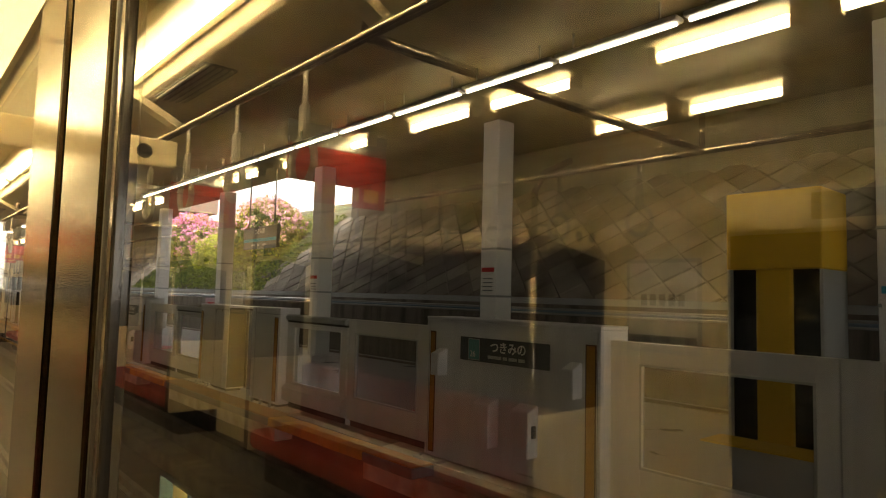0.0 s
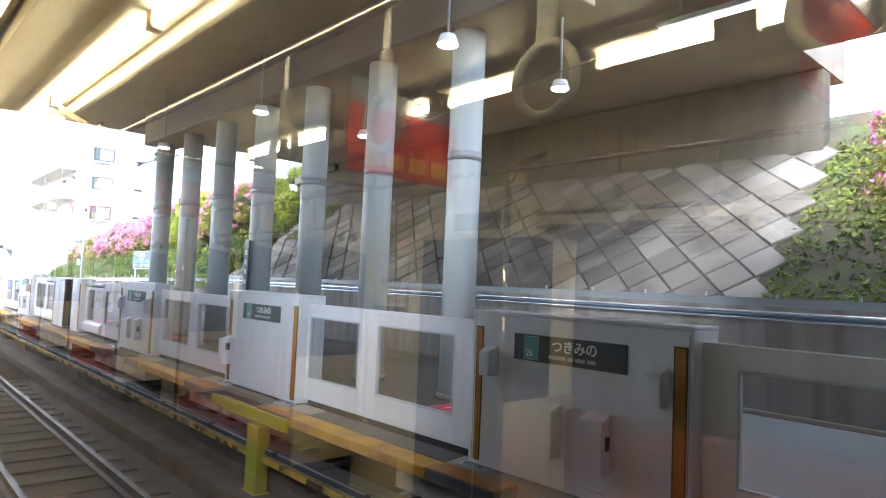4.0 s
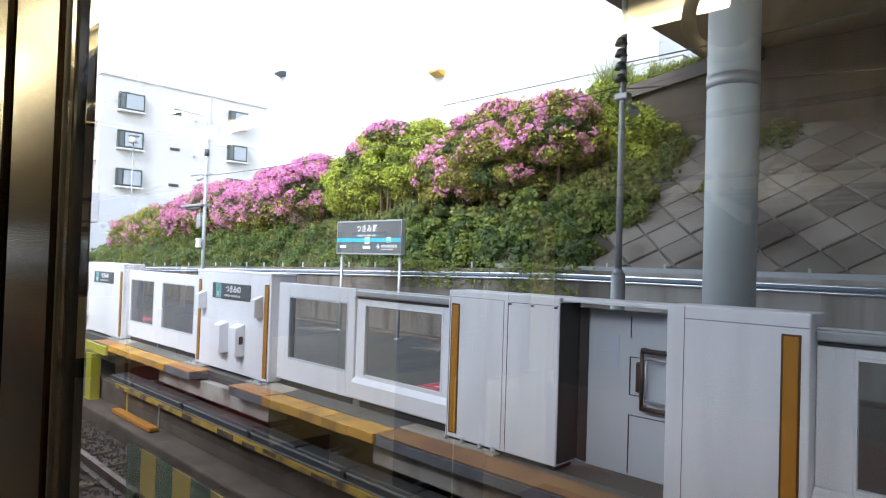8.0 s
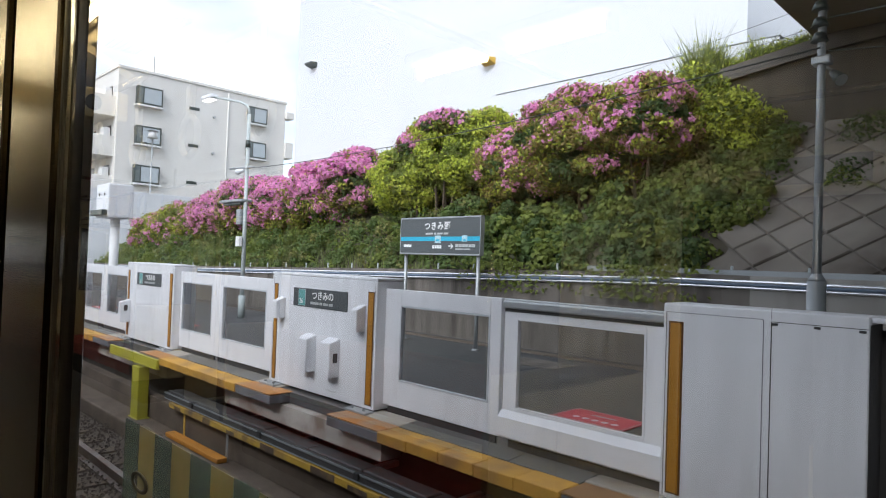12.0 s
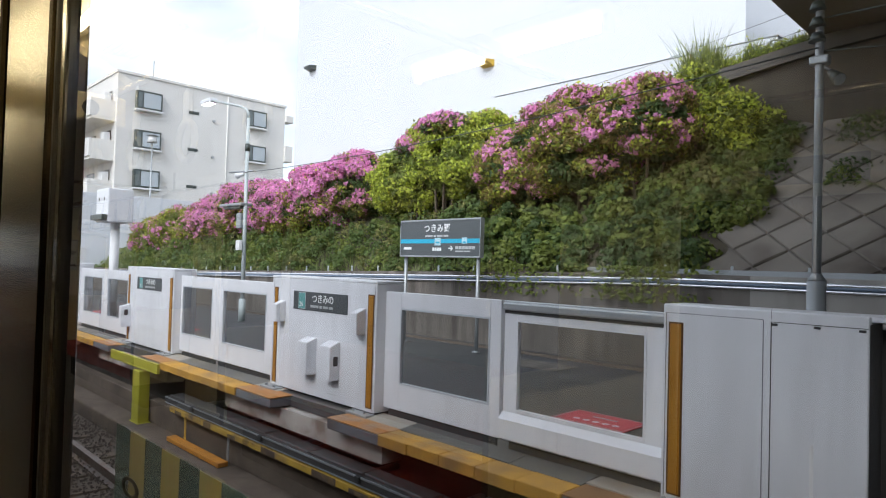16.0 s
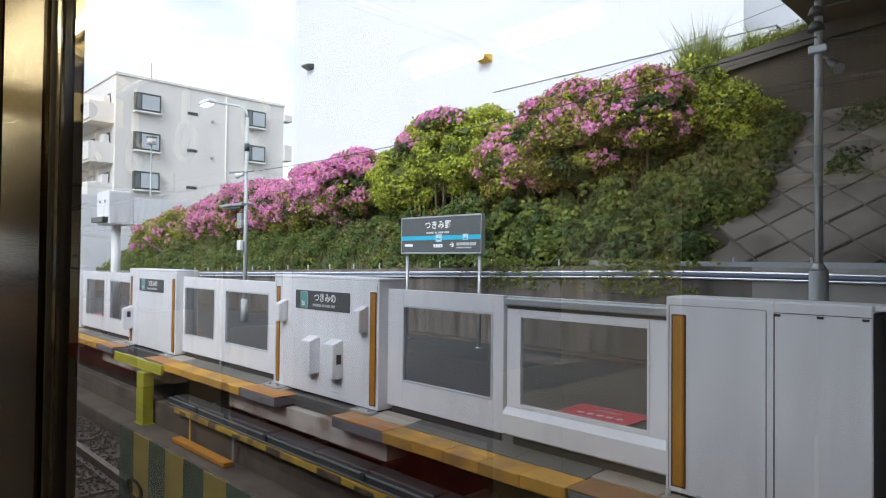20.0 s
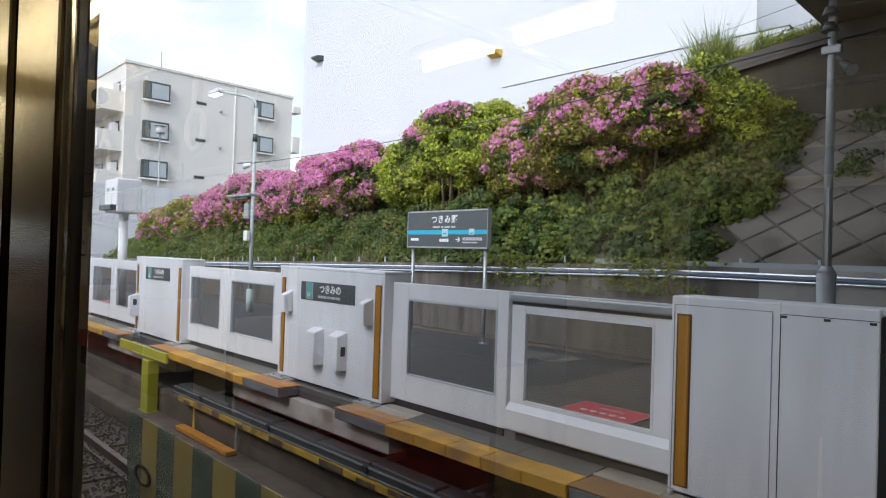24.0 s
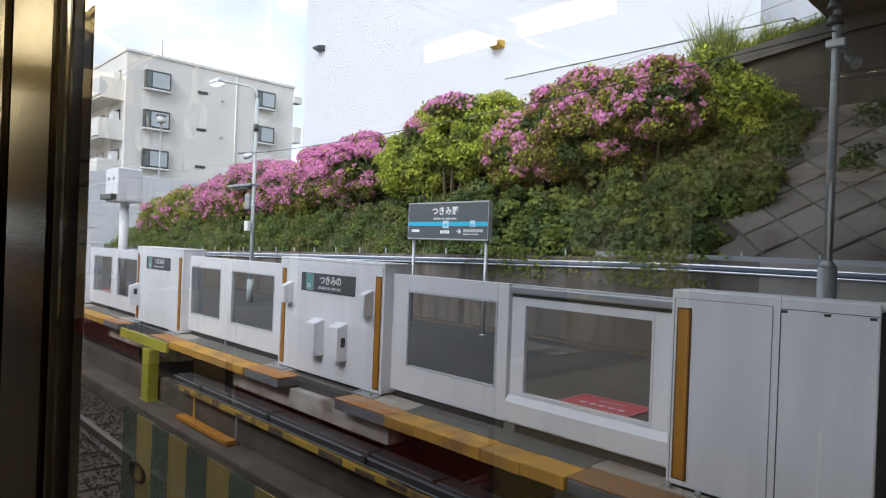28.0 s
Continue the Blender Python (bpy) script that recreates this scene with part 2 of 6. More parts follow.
M_PAINT = material("pale grey door paint", (0.80, 0.81, 0.84), 0.38, spread=0.035, scale=1.5, bump=0.03, stain=(0.42, 0.43, 0.45), stain_amount=0.22, stain_scale=2.0, streak=True)
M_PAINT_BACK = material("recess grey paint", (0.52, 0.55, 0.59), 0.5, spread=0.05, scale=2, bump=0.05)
M_JOINT = material("dark joint", (0.05, 0.05, 0.05), 0.7)
# Near-black that stands in for shade in the crew door recess.
M_RECESS_SHADE = material("dark recess shade", (0.05, 0.047, 0.046), 0.8, spread=0.15)
M_SEAM = material("thin seam", (0.22, 0.23, 0.25), 0.6)
M_AMBER_DARK = material("dark strip border", (0.12, 0.05, 0.012), 0.5, spread=0.1)
M_AMBER = material("amber reflector strip", (0.42, 0.19, 0.02), 0.45, spread=0.12, scale=8)
M_STEEL = material("galvanised steel", (0.42, 0.44, 0.45), 0.45, 0.55, spread=0.12, scale=4)
M_COLUMN = material("painted column", (0.50, 0.55, 0.55), 0.42, spread=0.06, scale=2, bump=0.05, stain=(0.3, 0.3, 0.28), stain_amount=0.3, streak=True)
M_POLE = material("grey steel pole", (0.34, 0.36, 0.37), 0.5, 0.3, spread=0.12, scale=4)
M_WHITE = material("white paint", (0.78, 0.78, 0.77), 0.5, spread=0.04, scale=2, bump=0.05)
M_WHITE_PIPE = material("white pipe", (0.88, 0.90, 0.93), 0.16, 0.7, spread=0.04)
M_BLUE_PIPE = material("blue grey cable", (0.12, 0.16, 0.22), 0.45, spread=0.1)
M_SIGN = material("dark grey sign face", (0.085, 0.095, 0.10), 0.4, spread=0.08, bump=0.02)
M_CYAN = material("cyan band", (0.03, 0.42, 0.62), 0.4, spread=0.05, bump=0.02)
M_BADGE = material("pale cyan badge", (0.45, 0.68, 0.75), 0.4, spread=0.05, bump=0.02)
M_TEAL = material("teal badge", (0.14, 0.37, 0.36), 0.4, spread=0.05, bump=0.02)
M_INK = material("white lettering", (0.85, 0.86, 0.86), 0.5, spread=0.02, bump=0.0)
M_INK_DIM = material("pale grey lettering", (0.5, 0.52, 0.52), 0.5, spread=0.02, bump=0.0)
M_RED_MAT = material("red floor mat", (0.72, 0.08, 0.105), 0.55, spread=0.08, scale=3)
M_FACADE = material("cream render", (0.80, 0.78, 0.74), 0.85, spread=0.05, scale=1.0, stain=(0.66, 0.63, 0.58), stain_amount=0.3, stain_scale=0.5, streak=True)
M_WHITE_WALL = material("white render", (0.69, 0.715, 0.75), 0.8, spread=0.015, scale=0.6, bump=0.0, fine=8.0, stain=(0.76, 0.78, 0.82), stain_amount=0.3, stain_scale=0.2)
M_FRAME_DARK = material("dark window frame", (0.07, 0.085, 0.08), 0.4, 0.3)
M_CURTAIN_DIM = material("dim curtain behind glass", (0.16, 0.19, 0.19), 0.4, spread=0.2, scale=3)
M_CURTAIN = material("curtain behind glass", (0.5, 0.55, 0.58), 0.9, spread=0.12, scale=3, stretch=(3, 3, 0.4))
def clear(name, tint):
    m = bpy.data.materials.new(name)
    m.use_nodes = True
    n, l = m.node_tree.nodes, m.node_tree.links
    n.clear()
    out = n.new("ShaderNodeOutputMaterial")
    tr = n.new("ShaderNodeBsdfTransparent")
    tr.inputs["Color"].default_value = (*tint, 1)
    l.new(tr.outputs["BSDF"], out.inputs["Surface"])
    return m


def film(name, colour, cover=0.5):
    """A printed film that lets part of the view through."""
    m = material(name, colour, 0.5, spread=0.05)
    n, l = m.node_tree.nodes, m.node_tree.links
    tr, mx = n.new("ShaderNodeBsdfTransparent"), n.new("ShaderNodeMixShader")
    mx.inputs["Fac"].default_value = cover
    l.new(tr.outputs["BSDF"], mx.inputs[1])
    l.new(n["Principled BSDF"].outputs["BSDF"], mx.inputs[2])
    l.new(mx.outputs["Shader"], n["Material Output"].inputs["Surface"])
    return m


M_CLEAR = clear("pane back", (0.98, 0.98, 0.98))
M_PANE_DOOR = glass("door pane", (0.80, 0.82, 0.82), 1.45)
M_PANE_TRAIN = glass("train window pane", (0.93, 0.95, 0.96), 2.45)
M_PANE_DARK = material("tinted pane", (0.012, 0.013, 0.015), 0.08, spread=0.02, bump=0.0)
M_EARTH = material("embankment earth", (0.075, 0.062, 0.042), 0.95, spread=0.3, scale=2, bump=0.5, stain=(0.09, 0.11, 0.04), stain_amount=0.8, stain_scale=1.5)
M_BARK = material("bark", (0.12, 0.09, 0.07), 0.9, spread=0.3, scale=8)
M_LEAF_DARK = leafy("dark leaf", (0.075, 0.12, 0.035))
M_LEAF = leafy("green leaf", (0.195, 0.24, 0.05))
M_LEAF_LIGHT = leafy("yellow green leaf", (0.50, 0.56, 0.075))
M_LEAF_BROWN = leafy("bronze leaf", (0.28, 0.215, 0.065))
M_LEAF_MID = leafy("mid green leaf", (0.125, 0.18, 0.05))
M_LEAF_OLIVE = leafy("olive leaf", (0.22, 0.22, 0.07))
M_GRASS = leafy("grass blade", (0.22, 0.26, 0.085))
M_PINK = leafy("pink blossom", (0.82, 0.35, 0.63), 0.25)
M_PINK_PALE = leafy("pale pink blossom", (0.80, 0.46, 0.58), 0.2)
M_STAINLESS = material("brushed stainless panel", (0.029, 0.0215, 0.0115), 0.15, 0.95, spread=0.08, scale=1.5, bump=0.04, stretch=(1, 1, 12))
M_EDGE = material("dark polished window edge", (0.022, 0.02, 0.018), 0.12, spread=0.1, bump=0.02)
M_SEAT_BACK = material("dark red backrest moquette", (0.17, 0.022, 0.018), 0.95, spread=0.25, scale=12, bump=0.4)
M_TRAIN_SIDE = material("dull stainless side", (0.16, 0.15, 0.14), 0.45, 0.6, spread=0.1, scale=2, bump=0.05)
M_GASKET = material("black rubber gasket", (0.018, 0.016, 0.015), 0.55, spread=0.1)
M_CREAM = material("cream laminate", (0.78, 0.68, 0.47), 0.45, spread=0.05, scale=1.5, bump=0.03)
M_CEIL = material("cream ceiling panel", (0.74, 0.67, 0.5), 0.5, spread=0.04, scale=1.5, bump=0.03)
M_TRAIN_FLOOR = material("train floor vinyl", (0.10, 0.085, 0.07), 0.5, spread=0.15, scale=3)
M_SEAT = material("red seat moquette", (0.30, 0.03, 0.02), 0.95, spread=0.25, scale=12, bump=0.4)
M_CHROME = material("polished rod", (0.62, 0.58, 0.5), 0.2, 1.0, spread=0.03, bump=0.0)
M_STRAP = material("grey strap", (0.42, 0.40, 0.36), 0.5, spread=0.06)
M_RED_AD = material("red paper", (0.55, 0.03, 0.02), 0.7, spread=0.1, scale=6)
M_AD_YELLOW = material("yellow print", (0.75, 0.45, 0.05), 0.7)
M_NOTICE = material("faded notice paper", (0.52, 0.57, 0.66), 0.7, spread=0.1, scale=14)
M_LATCH = material("dark rusty latch steel", (0.09, 0.07, 0.06), 0.45, 0.5, spread=0.25, stain=(0.12, 0.06, 0.035), stain_amount=0.6, stain_scale=9)
M_PAPER = material("white paper", (0.75, 0.74, 0.72), 0.75, spread=0.06)
M_PAPER_PINK = material("pale pink print", (0.72, 0.5, 0.55), 0.75, spread=0.06)
M_STICKER_BLUE = film("blue sticker film", (0.10, 0.19, 0.23))
M_STICKER_CREAM = film("cream sticker film", (0.42, 0.39, 0.2))
M_HIVIS = material("bright yellow panel", (0.70, 0.42, 0.03), 0.5, spread=0.08, scale=3)
M_TUBE = glow("fluorescent tube", (1.0, 0.84, 0.52), 13.0)
M_TUBE_STATION = glow("station tube", (1.0, 0.96, 0.86), 2.4)
M_DOWNLIGHT = glow("downlight", (1.0, 0.98, 0.93), 12.0)
M_SCREEN = glow("lamp head", (1.0, 0.99, 0.95), 5.0)


# ---- building helpers ----
def box(bm, x0, x1, y0, y1, z0, z1):
    vs = [bm.verts.new((x, y, z)) for z in (z0, z1) for y in (y0, y1) for x in (x0, x1)]
    for f in ((0, 2, 3, 1), (4, 5, 7, 6), (0, 1, 5, 4), (2, 6, 7, 3), (0, 4, 6, 2), (1, 3, 7, 5)):
        bm.faces.new([vs[i] for i in f])
    return vs


def rounded(x0, x1, y0, y1, z0, z1, r=0.01, seg=2):
    bm = bmesh.new()
    box(bm, x0, x1, y0, y1, z0, z1)
    bmesh.ops.bevel(bm, geom=bm.edges[:], offset=r, segments=seg, profile=0.5, affect="EDGES", clamp_overlap=True)
    return bm


def plain(x0, x1, y0, y1, z0, z1):
    bm = bmesh.new()
    box(bm, x0, x1, y0, y1, z0, z1)
    return bm


def tube(bm, a, b, r0, r1=None, n=10, cap=True):
    """A round bar from a to b."""
    a, b = Vector(a), Vector(b)
    q = (b - a).to_track_quat("Z", "Y")
    r1 = r0 if r1 is None else r1
    rings = []
    for p, r in ((a, r0), (b, r1)):
        rings.append([bm.verts.new(p + q @ Vector((r * math.cos(2 * math.pi * i / n), r * math.sin(2 * math.pi * i / n), 0))) for i in range(n)])
    for i in range(n):
        f = bm.faces.new((rings[0][i], rings[0][(i + 1) % n], rings[1][(i + 1) % n], rings[1][i]))
        f.smooth = True
    if cap:
        bm.faces.new(rings[0][::-1])
        bm.faces.new(rings[1])


def bar(a, b, r0, r1=None, n=10):
    bm = bmesh.new()
    tube(bm, a, b, r0, r1, n)
    return bm


def path_tube(points, r, n=8):
    """A bent round bar through points."""
    bm = bmesh.new()
    pts = [Vector(p) for p in points]
    rings = []
    for i, p in enumerate(pts):
        d = (pts[min(i + 1, len(pts) - 1)] - pts[max(i - 1, 0)]).normalized()
        q = d.to_track_quat("Z", "Y")
        rings.append([bm.verts.new(p + q @ Vector((r * math.cos(2 * math.pi * k / n), r * math.sin(2 * math.pi * k / n), 0))) for k in range(n)])
    for r0, r1 in zip(rings, rings[1:]):
        for k in range(n):
            f = bm.faces.new((r0[k], r0[(k + 1) % n], r1[(k + 1) % n], r1[k]))
            f.smooth = True
    bm.faces.new(rings[0][::-1])
    bm.faces.new(rings[-1])
    return bm


def ring(radius, r, n=20, k=6):
    """A ring in the xz plane round the origin."""
    bm = bmesh.new()
    loops = []
    for i in range(n):
        a = 2 * math.pi * i / n
        c = Vector((math.cos(a), 0, math.sin(a)))
        loops.append([bm.verts.new(c * (radius + r * math.cos(2 * math.pi * j / k)) + Vector((0, r * math.sin(2 * math.pi * j / k), 0))) for j in range(k)])
    for i in range(n):
        for j in range(k):
            f = bm.faces.new((loops[i][j], loops[i][(j + 1) % k], loops[(i + 1) % n][(j + 1) % k], loops[(i + 1) % n][j]))
            f.smooth = True
    return bm


def mesh_of(name, bm, mat):
    bmesh.ops.recalc_face_normals(bm, faces=bm.faces[:])
    me = bpy.data.meshes.new(name)
    bm.to_mesh(me)
    bm.free()
    for m in (mat if isinstance(mat, (list, tuple)) else [mat]):
        me.materials.append(m)
    return me


def part(name, bm, mat, parent=None, label="", kind=""):
    ob = new(name, mesh_of(name, bm, mat))
    ob.parent = parent
    if label or kind:
        tagged(ob, label, kind=kind)
    return ob


def shared(name, me, place, parent):
    """One more piece on a mesh that alike pieces share."""
    ob = new(name, me)
    ob.parent = parent
    ob.matrix_basis = place
    return ob


def thing(name, label, category, place=(0, 0, 0), group="", kind=""):
    ob = new(name)
    ob.location = place
    ob.empty_display_size = 0.1
    return tagged(ob, label, category, group, kind)


def structure(name, bm, mat, label, category=""):
    return tagged(new(name, mesh_of(name, bm, mat)), label, category or name.split("_")[0], kind="structure")


def quads(name, verts, faces, mat):
    me = bpy.data.meshes.new(name)
    me.from_pydata(verts, [], faces)
    me.materials.append(mat)
    return me


def pane_mesh(x0, x1, y0, y1, z0, z1, front, name="pane"):
    """A thin pane whose face towards -y mirrors as both faces of real glass would together."""
    bm = plain(x0, x1, y0, y1, z0, z1)
    bmesh.ops.recalc_face_normals(bm, faces=bm.faces[:])
    for f in bm.faces:
        f.material_index = 0 if f.normal.y < -0.9 else 1
    me = bpy.data.meshes.new(name)
    bm.to_mesh(me)
    bm.free()
    me.materials.append(front)
    me.materials.append(M_CLEAR)
    return me


def pane_part(name, parent, *args):
    ob = new(name, pane_mesh(*args))
    ob.parent = parent
    ob.visible_shadow = False
    return ob


# ---- the large structure ----
X_LOW, X_HIGH = -70.0, 75.0          # along the track; the train runs towards lower x
WALL_Y = 9.5
DECK_X0, DECK_X1, DECK_Z = -3.6, 14.2, 6.0

structure("ground", plain(-600, 600, -400, 600, -1.6, -1.22), M_BALLAST, "brown grey stony ground beneath the tracks")

structure("platform_floor", plain(X_LOW, -4.6, 4.0, WALL_Y + 0.1, -0.12, 0.0), M_ASPHALT, "dark grey damp asphalt platform floor in the open", "platform")
structure("platform_floor_dry", plain(-4.5995, 14.0, 4.0, WALL_Y + 0.1, -0.12, 0.0), M_ASPHALT_DRY, "brown grey dry asphalt platform floor under the bridge", "platform")
structure("platform_floor_station", plain(14.0005, X_HIGH, 4.0, WALL_Y + 0.1, -0.12, 0.0), M_FLOOR_STATION, "smooth concrete station platform floor, paled to stand in for mirrored sky", "platform")
bm = bmesh.new()
box(bm, X_LOW, X_HIGH, 4.55, 4.8, -1.4, -0.121)
structure("platform_foundation_wall", bm, M_CONCRETE_DARK, "dark stained concrete wall under the platform edge", "wall")
structure("trackside_kerb", rounded(X_LOW, X_HIGH, 3.46, 3.95, -1.35, -0.98, 0.03), M_KERB, "grey concrete kerb beside the track", "kerb")
structure("kerb_back_wall", rounded(X_LOW, X_HIGH, 3.83, 3.99, -0.979, -0.64, 0.01), M_KERB, "brown stained concrete wall behind the trackside kerb", "wall")

# retaining wall behind the platform, its top falling away towards low x
def wall_stretch(name, stations, mat, label):
    bm = bmesh.new()
    prev = None
    for x, z in stations:
        loop = [bm.verts.new(v) for v in ((x, WALL_Y, -0.3), (x, WALL_Y + 0.35, -0.3), (x, WALL_Y + 0.35, z), (x, WALL_Y, z))]
        if prev:
            for i in range(4):
                bm.faces.new((prev[i], prev[(i + 1) % 4], loop[(i + 1) % 4], loop[i]))
        else:
            bm.faces.new(loop)
        prev = loop
    bm.faces.new(prev[::-1])
    structure(name, bm, mat, label, "wall")


wall_stretch("wall_retaining_open", ((X_LOW, 0.55), (-24, 1.05), (-5.0, 1.5), (-3.301, 1.496)), M_WALL, "damp dark stained concrete retaining wall in the open")
wall_stretch("wall_retaining_dry", ((-3.3, 1.496), (15, 1.45), (29.9, 1.45)), M_WALL_DRY, "dry pale grey concrete retaining wall under the bridge")
wall_stretch("wall_retaining_station", ((29.901, 1.45), (X_HIGH, 1.45)), M_WALL, "dark concrete retaining wall behind the station platform")

# the slope above the wall
def slope_z(x, y):
    base = 1.35 if x > -6 else max(0.6, 1.35 + (x + 6) * 0.022)
    rise = 4.0 if x > -12 else max(1.2, 4.0 + (x + 12) * 0.11)
    return base + rise * (y - WALL_Y - 0.34) / 4.6 - 0.05


bm = bmesh.new()
nx, ny = 150, 14
grid = []
for i in range(nx + 1):
    x = X_LOW + (X_HIGH - X_LOW) * i / nx
    row = []
    for j in range(ny + 1):
        v = j / ny
        y = WALL_Y + 0.34 + v * 4.6
        wild = x < DECK_X0 or DECK_X1 < x < 29.7
        z = slope_z(x, y) + (0.12 * noise.noise((x * 0.6, y * 0.6, 0)) if 0 < j and wild else 0)
        row.append(bm.verts.new((x, y, z)))
    row.append(bm.verts.new((x, 40.0, row[-1].co.z + 0.3)))
    grid.append(row)
for a, b in zip(grid, grid[1:]):
    for j in range(len(a) - 1):
        f = bm.faces.new((a[j], b[j], b[j + 1], a[j + 1]))
        f.smooth = True
structure("embankment", bm, M_EARTH, "weedy brown earth embankment above the retaining wall", "ground")

# road bridge over the platform: deck, edge beam, abutment
# The deck's unseen near end is cut short to let daylight reach the doors.
structure("bridge_deck", plain(DECK_X0, 4.4, -3.6, 14.6, DECK_Z, DECK_Z + 1.1), M_DECK, "brown grey concrete underside of a road bridge", "bridge")
structure("bridge_edge_beam", rounded(DECK_X0 - 0.15, DECK_X0 + 0.4, -3.6, 30, DECK_Z + 0.25, DECK_Z + 1.5, 0.03), M_DECK, "weathered concrete edge beam of the bridge", "bridge")
bm = bmesh.new()
pts = [(-5.4, 4.3), (-5.4, 5.62), (-3.2, 5.97), (DECK_X1, 5.97), (DECK_X1, 3.6), (-3.4, 3.6)]
for y in (13.3, 13.7):
    bm.faces.new([bm.verts.new((x, y, z)) for x, z in pts])
lo, hi = list(bm.verts)[:6], list(bm.verts)[6:]
for i in range(6):
    bm.faces.new((lo[i], lo[(i + 1) % 6], hi[(i + 1) % 6], hi[i]))
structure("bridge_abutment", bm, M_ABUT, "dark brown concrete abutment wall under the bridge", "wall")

# Wall and the deck's near reach are unseen, added to block daylight here.
structure("bridge_deck_wide", plain(4.4005, DECK_X1, -6.2, 14.6, DECK_Z, DECK_Z + 1.1), M_DECK, "brown grey concrete bridge underside, widened out of view to block light", "bridge")
structure("bridge_near_abutment", plain(4.4, DECK_X1, -6.4, -6.2005, -1.35, DECK_Z + 1.1), M_CONCRETE_DARK, "unseen dark concrete abutment wall assumed beyond the near track to block light", "wall")

bm = bmesh.new()
pts = [(-5.4, 5.4), (-5.4, 5.68), (-3.2, 5.99), (DECK_X0 + 1.2, 5.99), (DECK_X0 + 1.2, 5.75), (-3.2, 5.7)]
for y in (13.18, 13.3):
    bm.faces.new([bm.verts.new((x, y, z)) for x, z in pts])
lo, hi = list(bm.verts)[:6], list(bm.verts)[6:]
for i in range(6):
    bm.faces.new((lo[i], lo[(i + 1) % 6], hi[(i + 1) % 6], hi[i]))
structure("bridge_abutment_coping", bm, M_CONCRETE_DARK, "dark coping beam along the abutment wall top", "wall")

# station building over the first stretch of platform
# Deck and canopy reach unseen over the tracks to keep daylight off the doors.
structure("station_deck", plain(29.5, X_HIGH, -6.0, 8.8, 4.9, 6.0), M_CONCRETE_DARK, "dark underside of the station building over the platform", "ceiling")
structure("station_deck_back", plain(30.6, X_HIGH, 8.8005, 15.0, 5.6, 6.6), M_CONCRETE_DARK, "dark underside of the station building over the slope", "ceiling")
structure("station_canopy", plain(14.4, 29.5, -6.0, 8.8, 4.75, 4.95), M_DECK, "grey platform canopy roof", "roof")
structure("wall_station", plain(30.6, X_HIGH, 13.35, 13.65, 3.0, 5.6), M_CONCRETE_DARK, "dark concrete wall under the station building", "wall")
# Unseen wall, added to block daylight from the near side.
structure("bridge_near_wall", plain(DECK_X1, X_HIGH, -6.2, -6.0, -1.35, 6.0), M_CONCRETE_DARK, "unseen dark concrete wall beyond the near track, added to block light", "wall")
structure("bridge_pier_cap", rounded(-0.9, DECK_X1 - 0.6, 5.85, 6.72, 5.15, DECK_Z + 0.01, 0.03), M_DECK, "concrete pier cap beam on the columns", "bridge")


# ---- platform screen doors ----
DOOR_Y = 4.1


def leaf(x0, x1, win0, win1, ledge):
    """One sliding leaf from x0 to x1 with its window from win0 to win1; the ledged kind has a head rail and a sloping sill."""
    mid, zt, zb = 0.5 * (x0 + x1), 1.25, 0.09
    t = thing("platform_door_leaf", "pale grey platform door leaf with clear window and sloping sill" if ledge else "pale grey platform screen door leaf with a clear window", "platform door", (mid, 4.24, 0), "platform door leaves")
    a, b, p, q = x0 - mid + 0.004, x1 - mid - 0.004, win0 - mid, win1 - mid
    lo, hi = 0.347, 1.095
    head = 1.145 if ledge else zt
    for n, k in (("stile", (a, p, zb, head)), ("stile", (q, b, zb, head)), ("top_rail", (p, q, hi, head)), ("bottom_rail", (p, q, zb, lo))):
        part(n, rounded(k[0], k[1], -0.025, 0.025, k[2], k[3], 0.004, 1), M_PAINT, t)
    bm = bmesh.new()
    g = 0.016
    for k in ((p, p + g, lo, hi), (q - g, q, lo, hi), (p + g, q - g, hi - g, hi), (p + g, q - g, lo, lo + g)):
        box(bm, k[0], k[1], -0.029, 0.012, k[2], k[3])
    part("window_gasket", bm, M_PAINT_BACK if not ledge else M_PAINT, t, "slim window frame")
    tagged(pane_part("pane", t, p + g, q - g, -0.004, 0.004, lo + g, hi - g, M_PANE_DOOR), "clear glass pane")
    part("guide_shoe", plain(a + 0.05, b - 0.05, 0.004, 0.024, 0.0, zb), M_JOINT, t, "dark bottom guide")
    if ledge:
        bm = bmesh.new()
        vs = [bm.verts.new((e, y, z)) for e in (a, b) for y, z in ((-0.028, 0.33), (-0.08, 0.276), (-0.08, 0.12), (-0.028, 0.12))]
        for i in range(4):
            bm.faces.new((vs[i], vs[(i + 1) % 4], vs[4 + (i + 1) % 4], vs[4 + i]))
        bm.faces.new(vs[:4])
        bm.faces.new(vs[4:])
        part("sloping_sill", bm, M_PAINT, t)
        part("head_rail", rounded(a, b, -0.06, 0.02, 1.172, 1.236, 0.012), M_STEEL, t, "bright aluminium head rail")
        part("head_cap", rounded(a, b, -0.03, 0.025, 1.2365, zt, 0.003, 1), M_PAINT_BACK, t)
        part("head_shadow_gap", plain(a + 0.005, b - 0.005, -0.03, 0.02, 1.1455, 1.1715), M_JOINT, t)
    return t


